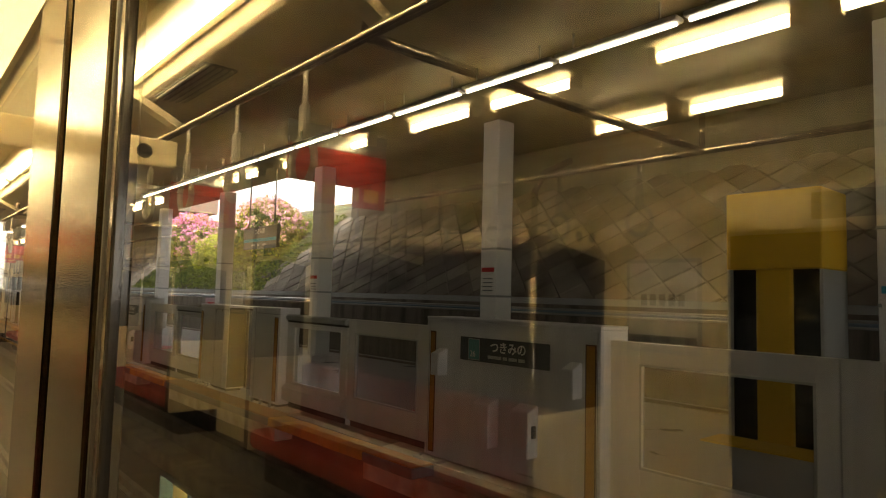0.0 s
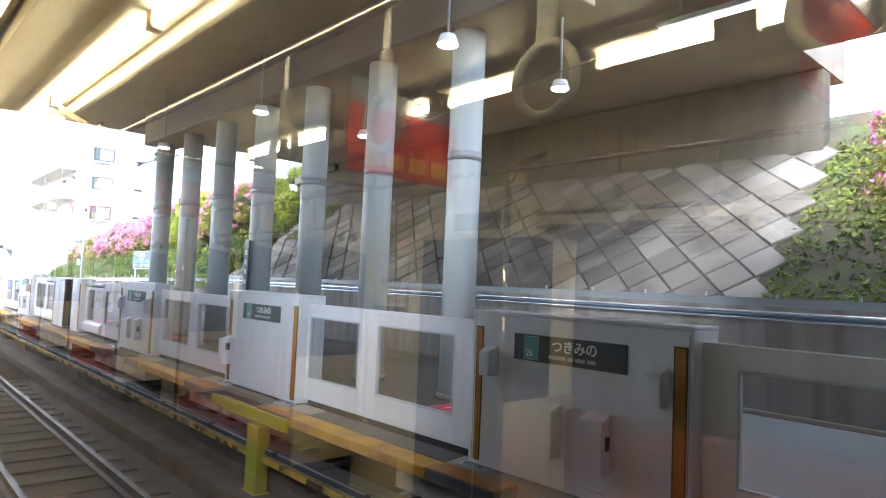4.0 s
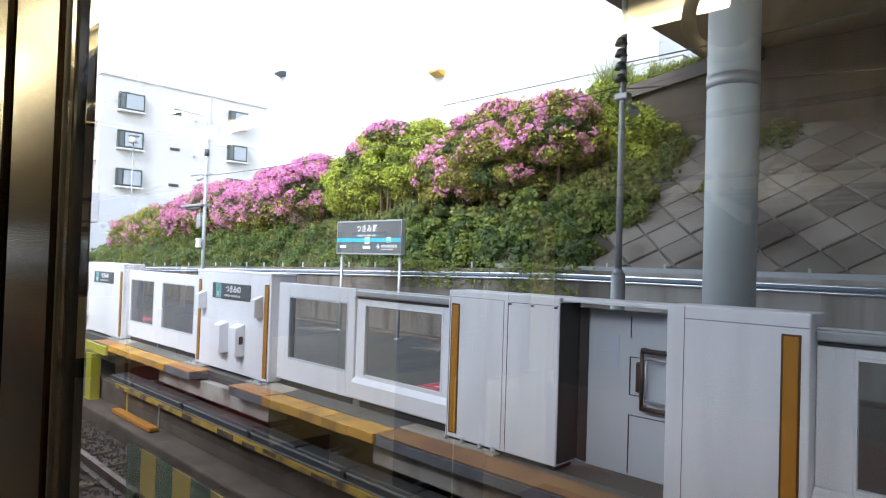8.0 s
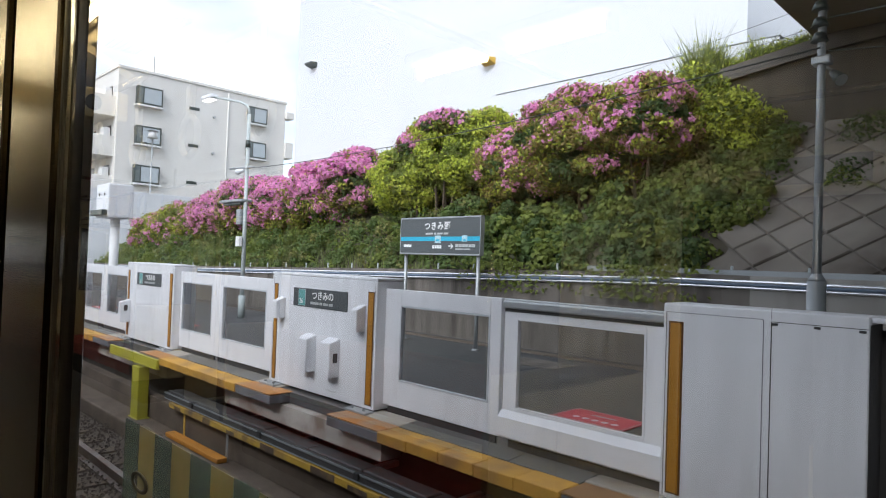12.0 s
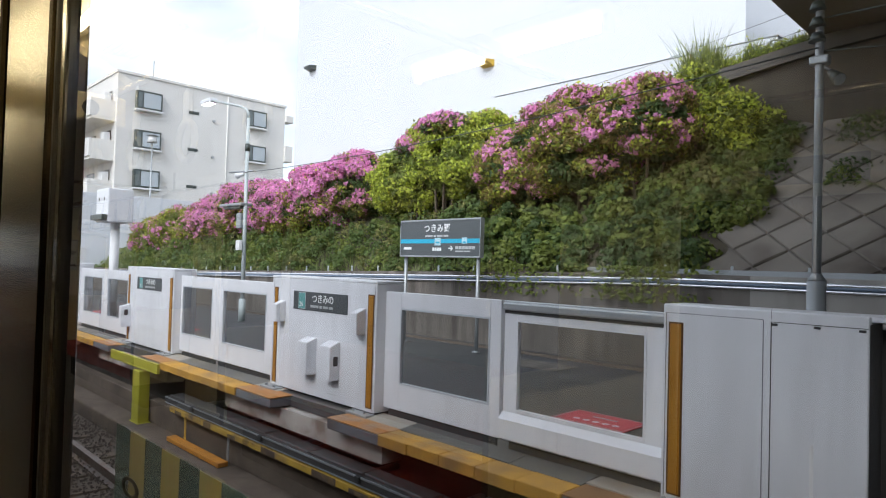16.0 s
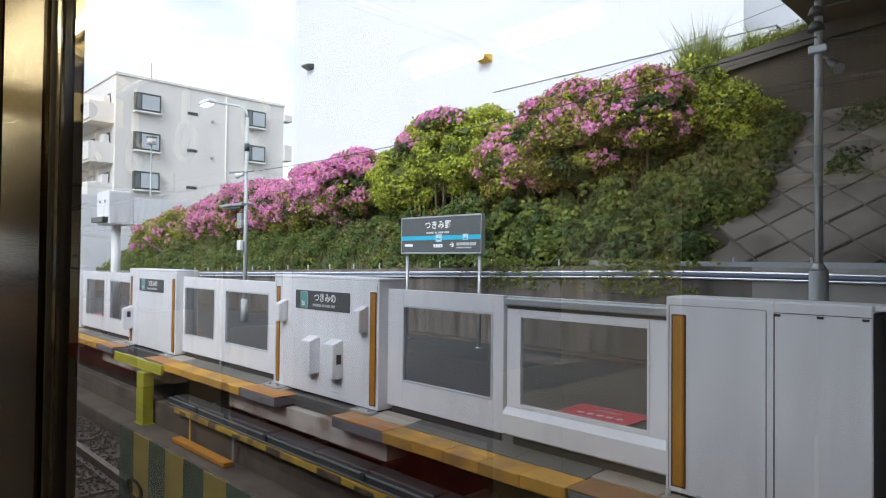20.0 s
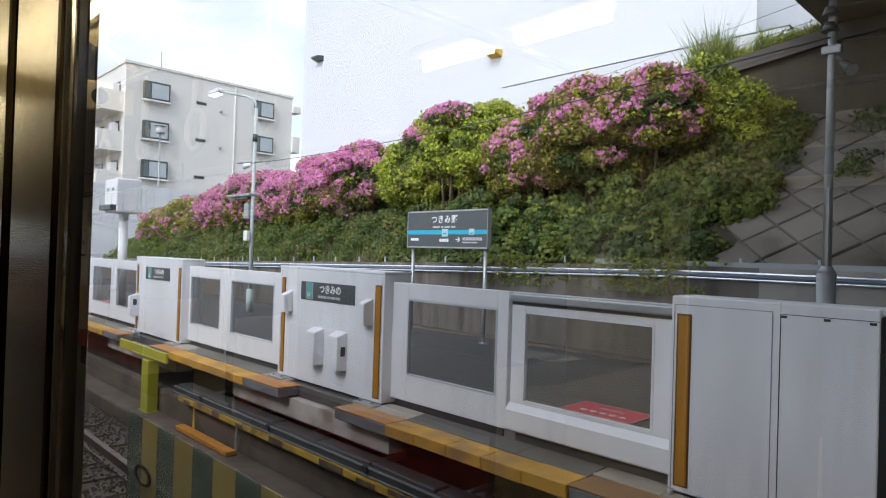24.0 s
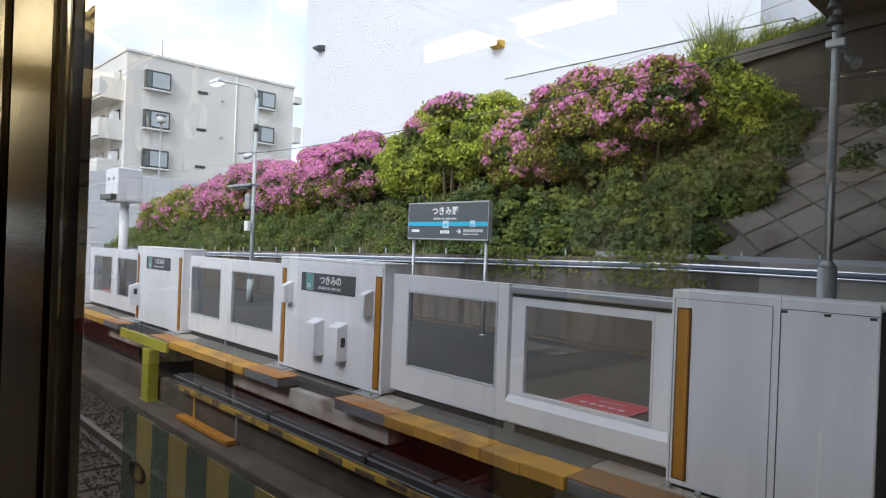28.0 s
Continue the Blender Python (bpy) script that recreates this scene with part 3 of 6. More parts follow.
def text_mesh(body, size, mat, name, parent, place, bold=0.0):
    """Lettering as a mesh, flat in the xz plane and facing -y."""
    cu = bpy.data.curves.new(name, "FONT")
    cu.body, cu.size, cu.align_x, cu.align_y = body, size, "LEFT", "BOTTOM"
    cu.extrude, cu.offset = 0.0015, bold
    ob = bpy.data.objects.new(name, cu)
    scene.collection.objects.link(ob)
    me = bpy.data.meshes.new_from_object(ob.evaluated_get(bpy.context.evaluated_depsgraph_get()))
    bpy.data.objects.remove(ob)
    me.materials.clear()
    me.materials.append(mat)
    out = new(name, me)
    out.parent = parent
    out.matrix_basis = pose(*place, 90, 0, 0)
    return out


def letter_bars(widths, h, mat, parent, x, y, z, gap):
    bm = bmesh.new()
    for w in widths:
        box(bm, x, x + w, y - 0.0015, y + 0.0015, z, z + h)
        x += w + gap
    return part("lettering", bm, mat, parent)


def sensor_box(x, z0, z1, w, d, parent):
    """A small case with a sloping top."""
    bm = bmesh.new()
    vs = [bm.verts.new((s, y, z)) for s in (x - w / 2, x + w / 2) for y, z in ((0.0, z1), (-d, z1 - 0.05), (-d, z0), (0.0, z0))]
    for i in range(4):
        bm.faces.new((vs[i], vs[(i + 1) % 4], vs[4 + (i + 1) % 4], vs[4 + i]))
    bm.faces.new(vs[:4])
    bm.faces.new(vs[4:])
    bmesh.ops.recalc_face_normals(bm, faces=bm.faces[:])
    bmesh.ops.bevel(bm, geom=bm.edges[:], offset=0.006, segments=2, affect="EDGES")
    return part("sensor_case", bm, M_PAINT, parent)


def sign_cabinet(boxes=True):
    """The door pocket between two doorways, with its name plate and sensors; its middle stands at the origin."""
    t = thing("door_cabinet", "pale grey door pocket cabinet with a dark station name plate", "door cabinet", group="sign cabinets along the platform")
    part("body", rounded(-1.012, 1.012, 0.0, 0.36, 0.03, 1.322, 0.01), M_PAINT, t)
    part("cap", rounded(-1.014, 1.014, -0.002, 0.362, 1.3222, 1.35, 0.006), M_PAINT, t)
    for x in (-0.97, 0.985):
        part("seam", plain(x - 0.0025, x + 0.0025, -0.0015, 0.004, 0.05, 1.3), M_SEAM, t)
    for s, w, c in ((-1, 0.055, 0.912), (1, 0.075, 0.925)):
        part("reflector_strip", rounded(s * c - w / 2, s * c + w / 2, -0.008, 0.004, 0.08, 1.2, 0.002, 1), M_AMBER, t, "amber vertical reflector strip")
        part("strip_border", rounded(s * c - w / 2 - 0.012, s * c + w / 2 + 0.012, -0.005, 0.004, 0.068, 1.212, 0.001, 1), M_AMBER_DARK, t, "dark brown border of the strip")
        foot = part("foot_plate", rounded(s * 0.87 - 0.17, s * 0.87 + 0.17, -0.12, 0.0, -0.002, 0.03, 0.008), M_STEEL, t)
        for k in (-0.1, 0.08):
            part("bolt", bar((s * 0.87 + k, -0.07, 0.03), (s * 0.87 + k, -0.07, 0.055), 0.016, n=6), M_STEEL, foot)
    p = part("name_plate", rounded(-0.52, 0.53, -0.008, 0.004, 0.975, 1.185, 0.002, 1), M_SIGN, t, "dark grey name plate with white letters")
    part("badge", rounded(-0.405, -0.27, -0.0115, -0.0085, 0.992, 1.168, 0.001, 1), M_TEAL, p, "teal station badge")
    part("badge_frame", rounded(-0.411, -0.264, -0.0105, -0.0082, 0.986, 1.174, 0.001, 1), M_INK_DIM, p)
    text_mesh("26", 0.075, M_INK, "badge_number", p, (-0.388, -0.0125, 1.0))
    text_mesh("つきみの", 0.105, M_INK, "station_name", p, (-0.135, -0.0095, 1.055), 0.002)
    letter_bars((0.16, 0.05, 0.09, 0.07), 0.028, M_INK_DIM, p, -0.16, -0.0095, 1.012, 0.02)
    if boxes:
        sensor_box(-0.12, 0.275, 0.685, 0.195, 0.13, t)
        c = sensor_box(0.32, 0.275, 0.685, 0.195, 0.13, t)
        part("reader", plain(0.378, 0.4215, -0.085, -0.03, 0.43, 0.53), M_JOINT, c)
        sensor_box(-0.755, 0.81, 1.06, 0.11, 0.12, t)
        sensor_box(0.79, 0.8, 1.07, 0.11, 0.12, t)
    else:
        c = sensor_box(-0.86, 0.3, 0.7, 0.12, 0.16, t)
        part("reader", plain(-0.83, -0.795, -0.11, -0.05, 0.5, 0.6), M_JOINT, c)
    letter_bars((0.02, 0.05, 0.03, 0.04), 0.012, M_INK_DIM, t, 0.2, -0.002, 0.1, 0.01)
    return t


def end_cabinets():
    """Two cabinets and the recess with the crew door between them, where two cars meet; from x = -1.435 to 1.435."""
    a = thing("end_cabinet", "pale grey two panel end cabinet with an amber strip", "door cabinet", group="end cabinets along the platform")
    part("body", rounded(-1.435, -0.27, 0.0, 0.3, 0.04, 1.318, 0.01), M_PAINT, a)
    for x, top in ((-0.763, 1.25), (-0.807, 1.258), (-1.412, 1.262)):
        part("seam", plain(x - 0.003, x + 0.003, -0.002, 0.004, 0.06, top), M_SEAM if x < -0.79 else M_JOINT, a)
    part("seam", plain(-0.765, -0.762, -0.002, 0.004, 1.27, 1.316), M_SEAM, a)
    part("seam", plain(-1.409, -0.81, -0.002, 0.004, 1.259, 1.263), M_SEAM, a)
    part("seam", plain(-0.7595, -0.275, -0.002, 0.004, 1.249, 1.253), M_JOINT, a)
    part("reflector_strip", rounded(-1.382, -1.308, -0.008, 0.004, 0.09, 1.19, 0.002, 1), M_AMBER, a, "amber vertical reflector strip")
    part("strip_border", rounded(-1.394, -1.296, -0.005, 0.004, 0.078, 1.202, 0.001, 1), M_AMBER_DARK, a, "dark brown border of the strip")
    # Dark plate paints the shade on the cabinet's recess side.
    part("side_shade_plate", plain(-0.2695, -0.266, 0.012, 0.287, 0.06, 1.275), M_RECESS_SHADE, a, "dark plate standing in for shade on the recess side")
    for x in (-0.745, -0.521, -0.301):
        part("lock_plug", rounded(x - 0.017, x + 0.017, -0.005, 0.002, 1.229, 1.244, 0.002, 1), M_JOINT, a)
    part("plinth", rounded(-1.42, -0.3, 0.03, 0.26, 0.0, 0.045, 0.006), M_JOINT, a)
    for x in (-1.4, -1.2, -1.0, -0.86):
        part("anchor_bolt", bar((x, -0.03, 0.0), (x, -0.03, 0.06), 0.02, n=6), M_STEEL, a)
    part("foot_plate", rounded(-1.43, -0.82, -0.07, 0.02, 0.0, 0.022, 0.006), M_PALE_SLAB, a)
    r = thing("crew_door", "pale grey crew door in the recess with a steel latch frame", "door", group="crew doors along the platform")
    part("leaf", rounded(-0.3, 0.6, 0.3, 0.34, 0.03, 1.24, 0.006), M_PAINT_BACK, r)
    # Dark plate paints the shade in the recess corner.
    part("recess_shade_panel", plain(-0.266, -0.19, 0.288, 0.2985, 0.05, 1.235), M_RECESS_SHADE, r, "dark panel standing in for shade beside the crew door")
    part("head", rounded(-0.3, 0.62, 0.05, 0.36, 1.285, 1.315, 0.006), M_PAINT, r)
    for x0, x1, z0, z1 in ((0.164, 0.17, 1.04, 1.2), (0.16, 0.168, 0.62, 0.904), (0.157, 0.165, 0.05, 0.477), (0.168, 0.27, 0.898, 0.904), (0.168, 0.27, 0.62, 0.626), (0.165, 0.58, 0.471, 0.477)):
        part("panel_groove", plain(x0, x1, 0.294, 0.301, z0, z1), M_JOINT, r)
    part("notice", plain(-0.14, 0.07, 0.2955, 0.3, 0.8, 1.055), M_NOTICE, r, "faint bluish notice sheet with lines of print")
    for i in range(8):
        letter_bars((0.025, 0.04, 0.02), 0.012, M_INK_DIM, r, -0.12 + 0.02 * (i % 2), 0.294, 0.825 + 0.028 * i, 0.006)
    la = part("latch_plate", rounded(0.218, 0.272, 0.275, 0.3, 0.65, 0.872, 0.01), M_LATCH, r, "dark rusty latch plate")
    for z in (0.55, 0.965):
        part("latch_bar", bar((0.285, 0.24, z), (0.58, 0.24, z), 0.018), M_LATCH, la)
        part("latch_end", rounded(0.275, 0.3, 0.235, 0.3, z - 0.018, z + 0.018, 0.004), M_LATCH, la)
        part("latch_bar", bar((0.31, 0.24, z + (0.06 if z < 0.7 else -0.06)), (0.58, 0.24, z + (0.06 if z < 0.7 else -0.06)), 0.009), M_STEEL, la)
    part("latch_rod", bar((0.287, 0.24, 0.55), (0.287, 0.24, 0.965), 0.014), M_LATCH, la)
    part("latch_rod", bar((0.315, 0.245, 0.61), (0.315, 0.245, 0.905), 0.009), M_STEEL, la)
    c = thing("end_cabinet", "pale grey single panel end cabinet with an amber strip", "door cabinet", group="end cabinets along the platform")
    part("body", rounded(0.58, 1.435, 0.0, 0.3, 0.04, 1.328, 0.01), M_PAINT, c)
    part("seam", plain(0.7, 1.43, -0.002, 0.004, 1.24, 1.246), M_SEAM, c)
    part("seam", plain(0.697, 0.703, -0.002, 0.004, 0.06, 1.32), M_SEAM, c)
    part("reflector_strip", rounded(1.295, 1.375, -0.008, 0.004, 0.09, 1.19, 0.002, 1), M_AMBER, c, "amber vertical reflector strip")
    part("strip_border", rounded(1.282, 1.388, -0.005, 0.004, 0.078, 1.202, 0.001, 1), M_AMBER_DARK, c, "dark brown border of the strip")
    part("plinth", rounded(0.6, 1.42, 0.03, 0.26, 0.0, 0.045, 0.006), M_JOINT, c)
    for x in (0.75, 1.0, 1.3):
        part("anchor_bolt", bar((x, -0.03, 0.0), (x, -0.03, 0.06), 0.02, n=6), M_STEEL, c)
    return [a, r, c]


PITCH_CAR = 21.2
END_X = -0.495                      # middle of the joint between two cars
first_sign, first_end = {}, None
# the doorways of one car from its end joint: start, end and where the leaves meet
DOORWAYS = ((1.435, 4.53, 2.95), (6.56, 9.72, 8.1), (11.75, 14.725, 12.975), (16.748, 19.765, 18.275))
doorways = []
for car in range(-2, 4):
    x = END_X + PITCH_CAR * car
    if first_end is None:
        first_end = end_cabinets()
        for o in first_end:
            o.matrix_basis = pose(x, DOOR_Y, 0)
    else:
        for o in first_end:
            copy_thing(o, pose(x, DOOR_Y, 0))
    for k, (x0, x1, split) in enumerate(DOORWAYS):
        doorways.append((x + x0, x + x1, x + split, k))
        if k < 3:
            kind = k != 1
            place = pose(x + 0.5 * (x1 + DOORWAYS[k + 1][0]), DOOR_Y, 0)
            if kind not in first_sign:
                first_sign[kind] = sign_cabinet(kind)
                first_sign[kind].matrix_basis = place
            else:
                copy_thing(first_sign[kind], place)
proto = {}
for x0, x1, split, k in doorways:
    for side in (0, 1):
        ledge = (k, side) in ((0, 0), (3, 1))
        a, b = ((x0, split - 0.03 * ledge) if side == 0 else (split + 0.03 * ledge, x1))
        near, wide = {(0, 0): (0.15, 1.32), (0, 1): (0.15, 1.3), (3, 1): (0.165, 1.315)}.get((k, side), (0.125, 1.29) if side == 0 else (0.215, 1.41))
        p, q = (max(x0 + 0.07, split - wide), split - near) if side == 0 else (split + near, min(x1 - 0.07, split + wide))
        if (k, side) not in proto:
            proto[k, side] = leaf(a, b, p, q, ledge)
        else:
            copy_thing(proto[k, side], pose(0.5 * (a + b), 4.24, 0))


# ---- plants ----
rng = np.random.default_rng(7)


def leaf_cloud(name, centres, normals, size, mat, spread=0.6, aspect=0.55, fold=0.25):
    """One mesh of small leaves, each a folded diamond of two triangles, at the given places."""
    n = len(centres)
    d = normals + rng.normal(0, spread, (n, 3))
    d /= np.linalg.norm(d, axis=1)[:, None] + 1e-9
    u = np.cross(d, rng.normal(0, 1, (n, 3)))
    u /= np.linalg.norm(u, axis=1)[:, None] + 1e-9
    v = np.cross(d, u)
    s = size * rng.uniform(0.6, 1.35, (n, 1))
    p = np.empty((n, 4, 3))
    p[:, 0] = centres - u * s
    p[:, 1] = centres + v * s * aspect - d * s * fold
    p[:, 2] = centres + u * s
    p[:, 3] = centres - v * s * aspect - d * s * fold
    idx = np.arange(n * 4).reshape(n, 4)
    return quads(name, p.reshape(-1, 3).tolist(), idx.tolist(), mat)


def bush_lumps(lobes, density, shrink=1.0):
    """The rounded lumps of a bush made of several lobes: their outward ways, sizes and middles."""
    ways, sizes, mids = [], [], []
    for n, (c, r) in enumerate(lobes):
        c, r = np.array(c), np.array(r) * shrink
        count = int(density * r[0] * r[2])
        a = rng.normal(0, 1, (count, 3))
        a /= np.linalg.norm(a, axis=1)[:, None]
        a[:, 2] = np.where(a[:, 2] < -0.85, -a[:, 2], a[:, 2])
        size = rng.uniform(0.13, 0.36, count)
        mid = c + a * np.maximum(r - 0.22, 0.1) * rng.uniform(0.86, 1.06, (count, 1))
        keep = np.ones(count, bool)
        for k, (c2, r2) in enumerate(lobes):
            if k != n:
                keep &= (((mid - np.array(c2)) / (np.array(r2) * shrink * 0.78)) ** 2).sum(axis=1) > 1
        ways.append(a[keep])
        sizes.append(size[keep])
        mids.append(mid[keep])
    return np.concatenate(ways), np.concatenate(sizes), np.concatenate(mids)


def bush_points(lumps, n, depth=0.22, spray=0.0, scale=1.0):
    """Places on the lumps, the way each faces, and how far it stands up on the bush."""
    a, size, mid = lumps
    k = rng.integers(0, len(a), n)
    q = rng.normal(0, 1, (n, 3))
    q /= np.linalg.norm(q, axis=1)[:, None]
    q = q + 0.7 * a[k]
    q /= np.linalg.norm(q, axis=1)[:, None]
    out = size[k] * scale * (1 - depth * rng.random(n) ** 2) + spray * rng.random(n) ** 7
    return mid[k] + q * out[:, None] * np.array([1.25, 1.0, 0.7]), q, a[k]


def azalea(lobes, leaves, blossoms, mats, pink_mat, top_bias=0.5, label="", size=0.046, patchy=1.1, base=0.1, wide=1.7):
    """A flowering bush: stems, leaves in three tones and blossom clusters on top of its lumps."""
    c = np.mean([np.array(l[0]) for l in lobes], axis=0)
    t = thing("azalea_bush", label, "bush", (c[0], c[1], slope_z(c[0], c[1])), "azalea bushes on the embankment")
    o = np.array(t.location)
    bm = bmesh.new()
    for lc, lr in lobes:
        for i in range(6):
            a = 2 * math.pi * i / 6
            foot = Vector((lc[0] + math.cos(a) * 0.2, lc[1] + math.sin(a) * 0.15, slope_z(lc[0], lc[1]) - 0.25)) - Vector(o)
            top = Vector((lc[0] + math.cos(a) * lr[0] * 0.6, lc[1] + math.sin(a) * lr[1] * 0.5, lc[2] + lr[2] * 0.3)) - Vector(o)
            tube(bm, foot, top, 0.045, 0.012, 6)
    part("stems", bm, M_BARK, t)
    lumps = bush_lumps(lobes, 80)
    for m, share in zip(mats, (0.5, 0.3, 0.2)):
        p, q, _ = bush_points(lumps, int(leaves * share), spray=0.16)
        ob = new("leaves", leaf_cloud("leaves", p - o, q, size, m, aspect=0.62))
        ob.parent = t
    # Core leaves get a darker green, the bush's inner shade put into colour.
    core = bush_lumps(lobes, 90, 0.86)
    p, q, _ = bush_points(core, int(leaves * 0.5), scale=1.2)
    ob = new("inner_shade_leaves", leaf_cloud("inner_shade_leaves", p - o, q, size * 1.6, M_LEAF if mats[0] is M_LEAF_LIGHT else M_LEAF_DARK))
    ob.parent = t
    if blossoms:
        p, q, a = bush_points(lumps, blossoms * 5, 0.04, scale=1.04)
        patch = np.array([noise.noise((x * wide, y * wide, z * wide)) for x, y, z in p])
        keep = rng.random(len(p)) < np.clip(base + 0.45 * q[:, 2] + top_bias * a[:, 2] + patchy * patch, 0.0, 0.97)
        p, q = p[keep][:blossoms], q[keep][:blossoms]
        n3 = np.repeat(p, 5, axis=0) + rng.normal(0, 0.03, (len(p) * 5, 3))
        ob = new("blossoms", leaf_cloud("blossoms", n3 - o, np.repeat(q, 5, axis=0), 0.041, pink_mat, 0.5, 0.9))
        ob.parent = t
    return t


PINKISH = (M_LEAF_BROWN, M_LEAF_LIGHT, M_LEAF)
YELLOWISH = (M_LEAF_LIGHT, M_LEAF_LIGHT, M_LEAF)
OLIVE = (M_LEAF_LIGHT, M_LEAF_BROWN, M_LEAF)
azalea([((-9.05, 11.7, 3.72), (1.1, 1.2, 1.0)), ((-7.7, 11.8, 4.1), (1.5, 1.3, 1.28)), ((-6.2, 11.9, 4.42), (1.05, 1.1, 1.05))],
       72000, 7400, PINKISH, M_PINK, 0.12, "large rounded azalea bush with magenta pink blossoms", patchy=1.25, base=0.1, wide=2.3)
azalea([((-12.9, 11.9, 3.7), (1.4, 1.3, 1.15)), ((-11.9, 12.0, 4.15), (1.5, 1.3, 1.35)), ((-10.6, 12.0, 4.15), (1.25, 1.2, 1.25))],
       46000, 420, YELLOWISH, M_PINK, 1.3, "rounded yellow green azalea bush with few pink blossoms", patchy=1.2, base=-0.95)
azalea([((-12.35, 11.4, 4.5), (0.5, 0.55, 0.42)), ((-11.4, 11.4, 4.95), (0.75, 0.55, 0.42))], 6000, 2600, PINKISH, M_PINK, 0.5, "small azalea bush with pink blossoms grown into the yellow green one", patchy=0.7, base=0.5)
azalea([((-19.9, 12.0, 3.2), (1.6, 1.3, 1.15)), ((-17.6, 12.0, 3.5), (1.9, 1.3, 1.25)), ((-15.7, 12.0, 3.8), (1.35, 1.2, 1.12))],
       34000, 17000, PINKISH, M_PINK, 0.5, "broad azalea bush thickly covered in pink blossoms", patchy=0.7, base=0.5)
azalea([((-25.3, 12.1, 3.0), (1.4, 1.3, 1.15)), ((-23.2, 12.2, 3.35), (1.8, 1.3, 1.2)), ((-21.2, 12.3, 3.45), (1.4, 1.3, 1.1))],
       24000, 8000, PINKISH, M_PINK, 0.5, "azalea bush with pink blossoms near the lamp post", patchy=0.8, base=0.4)
azalea([((-31.3, 12.0, 2.35), (2.0, 1.3, 1.1)), ((-28.8, 12.1, 2.6), (2.2, 1.4, 1.25)), ((-26.7, 12.1, 2.6), (1.2, 1.3, 1.15))],
       22000, 2600, OLIVE, M_PINK, -0.3, "low azalea bush with pink blossoms at the far end", patchy=1.2, base=0.1)
azalea([((17.6, 12.0, 3.7), (2.3, 1.4, 1.8))], 12000, 2000, PINKISH, M_PINK, 0.7, "rounded azalea bush with pink blossoms above the canopy", base=0.2)
azalea([((22.0, 11.9, 3.1), (1.9, 1.3, 1.2))], 9000, 150, YELLOWISH, M_PINK_PALE, 0.9, "yellow green azalea bush above the platform canopy")
azalea([((26.2, 12.0, 3.8), (2.3, 1.4, 1.75))], 12000, 1500, PINKISH, M_PINK_PALE, 0.8, "azalea bush with pale pink blossoms by the station")
azalea([((-5.5, 12.5, 4.75), (0.55, 0.5, 0.95)), ((-4.9, 12.7, 4.4), (0.6, 0.5, 0.75))], 7000, 0, YELLOWISH, M_PINK, 0, "yellow green shrub beside the large azalea")


def thicket(name, label, x0, x1, y0, y1, clumps, leaves, height, size, mats, low=0.12, high=0.3):
    """Broad-leaved weeds in clumps over a stretch of slope, with dark hollows between them."""
    t = thing(name, label, "weeds", (0.5 * (x0 + x1), 0.5 * (y0 + y1), slope_z(0.5 * (x0 + x1), 0.5 * (y0 + y1))), kind="stuff")
    o = np.array(t.location)
    x, y = rng.uniform(x0, x1, clumps), rng.uniform(y0, y1, clumps)
    up = rng.random(clumps) ** 1.4 * height * np.array([max(0.15, 0.75 + 1.2 * noise.noise((a * 0.8, b * 0.8, 4.0))) for a, b in zip(x, y)])
    mid = np.stack([x, y, np.array([slope_z(a, b) for a, b in zip(x, y)]) + up], axis=1)
    r = rng.uniform(low, high, clumps)
    for k, m in enumerate(mats):
        own = np.arange(clumps) % len(mats) == k
        n = leaves // len(mats)
        pick = rng.choice(np.flatnonzero(own), n)
        q = rng.normal(0, 1, (n, 3)) + np.array([0.1, -0.5, 0.7])
        q /= np.linalg.norm(q, axis=1)[:, None]
        p = mid[pick] + q * (r[pick] * rng.uniform(0.6, 1.05, n))[:, None]
        ob = new("leaves", leaf_cloud("leaves", p - o, q, size, m, 0.45, 0.7, 0.15))
        ob.parent = t
        tagged(ob, kind="stuff")
    return t


def cover(name, label, x0, x1, y0, y1, n, height, size, mats, lumpiness=0.5, aspect=0.5):
    """Weeds over a stretch of slope: leaves heaped to an uneven height."""
    t = thing(name, label, "weeds", (0.5 * (x0 + x1), 0.5 * (y0 + y1), slope_z(0.5 * (x0 + x1), 0.5 * (y0 + y1))), kind="stuff")
    o = np.array(t.location)
    for k, m in enumerate(mats):
        x = rng.uniform(x0, x1, n // len(mats))
        y = rng.uniform(y0, y1, n // len(mats))
        f = np.array([max(0.0, 0.5 + lumpiness * 1.6 * noise.noise((a * 1.1, b * 1.1, 3.0 + k))) for a, b in zip(x, y)])
        edge = np.minimum(1.0, 3.0 * np.minimum(x - x0, x1 - x) / (x1 - x0) + 0.25)
        z = np.array([slope_z(a, b) for a, b in zip(x, y)]) + rng.random(len(x)) ** 0.6 * height * f * edge
        hue = np.array([noise.noise((a * 0.7, b * 0.9, 11.0 + 5 * k)) for a, b in zip(x, y)])
        stay = rng.random(len(x)) < np.clip(0.55 + 1.6 * hue, 0.08, 1.0)
        x, y, z = x[stay], y[stay], z[stay]
        p = np.stack([x, y, z], axis=1)
        nrm = np.tile(np.array([0.1, -0.8, 0.6]), (len(x), 1))
        ob = new("leaves", leaf_cloud("leaves", p - o, nrm, size, m, 0.7, aspect))
        ob.parent = t
        tagged(ob, kind="stuff")
    return t


thicket("undergrowth", "dark green leafy undergrowth below the large azalea", -10.4, -4.2, 9.95, 11.5, 300, 21000, 0.6, 0.058, (M_LEAF_DARK, M_LEAF_MID, M_LEAF, M_LEAF, M_LEAF_DARK, M_LEAF_MID))
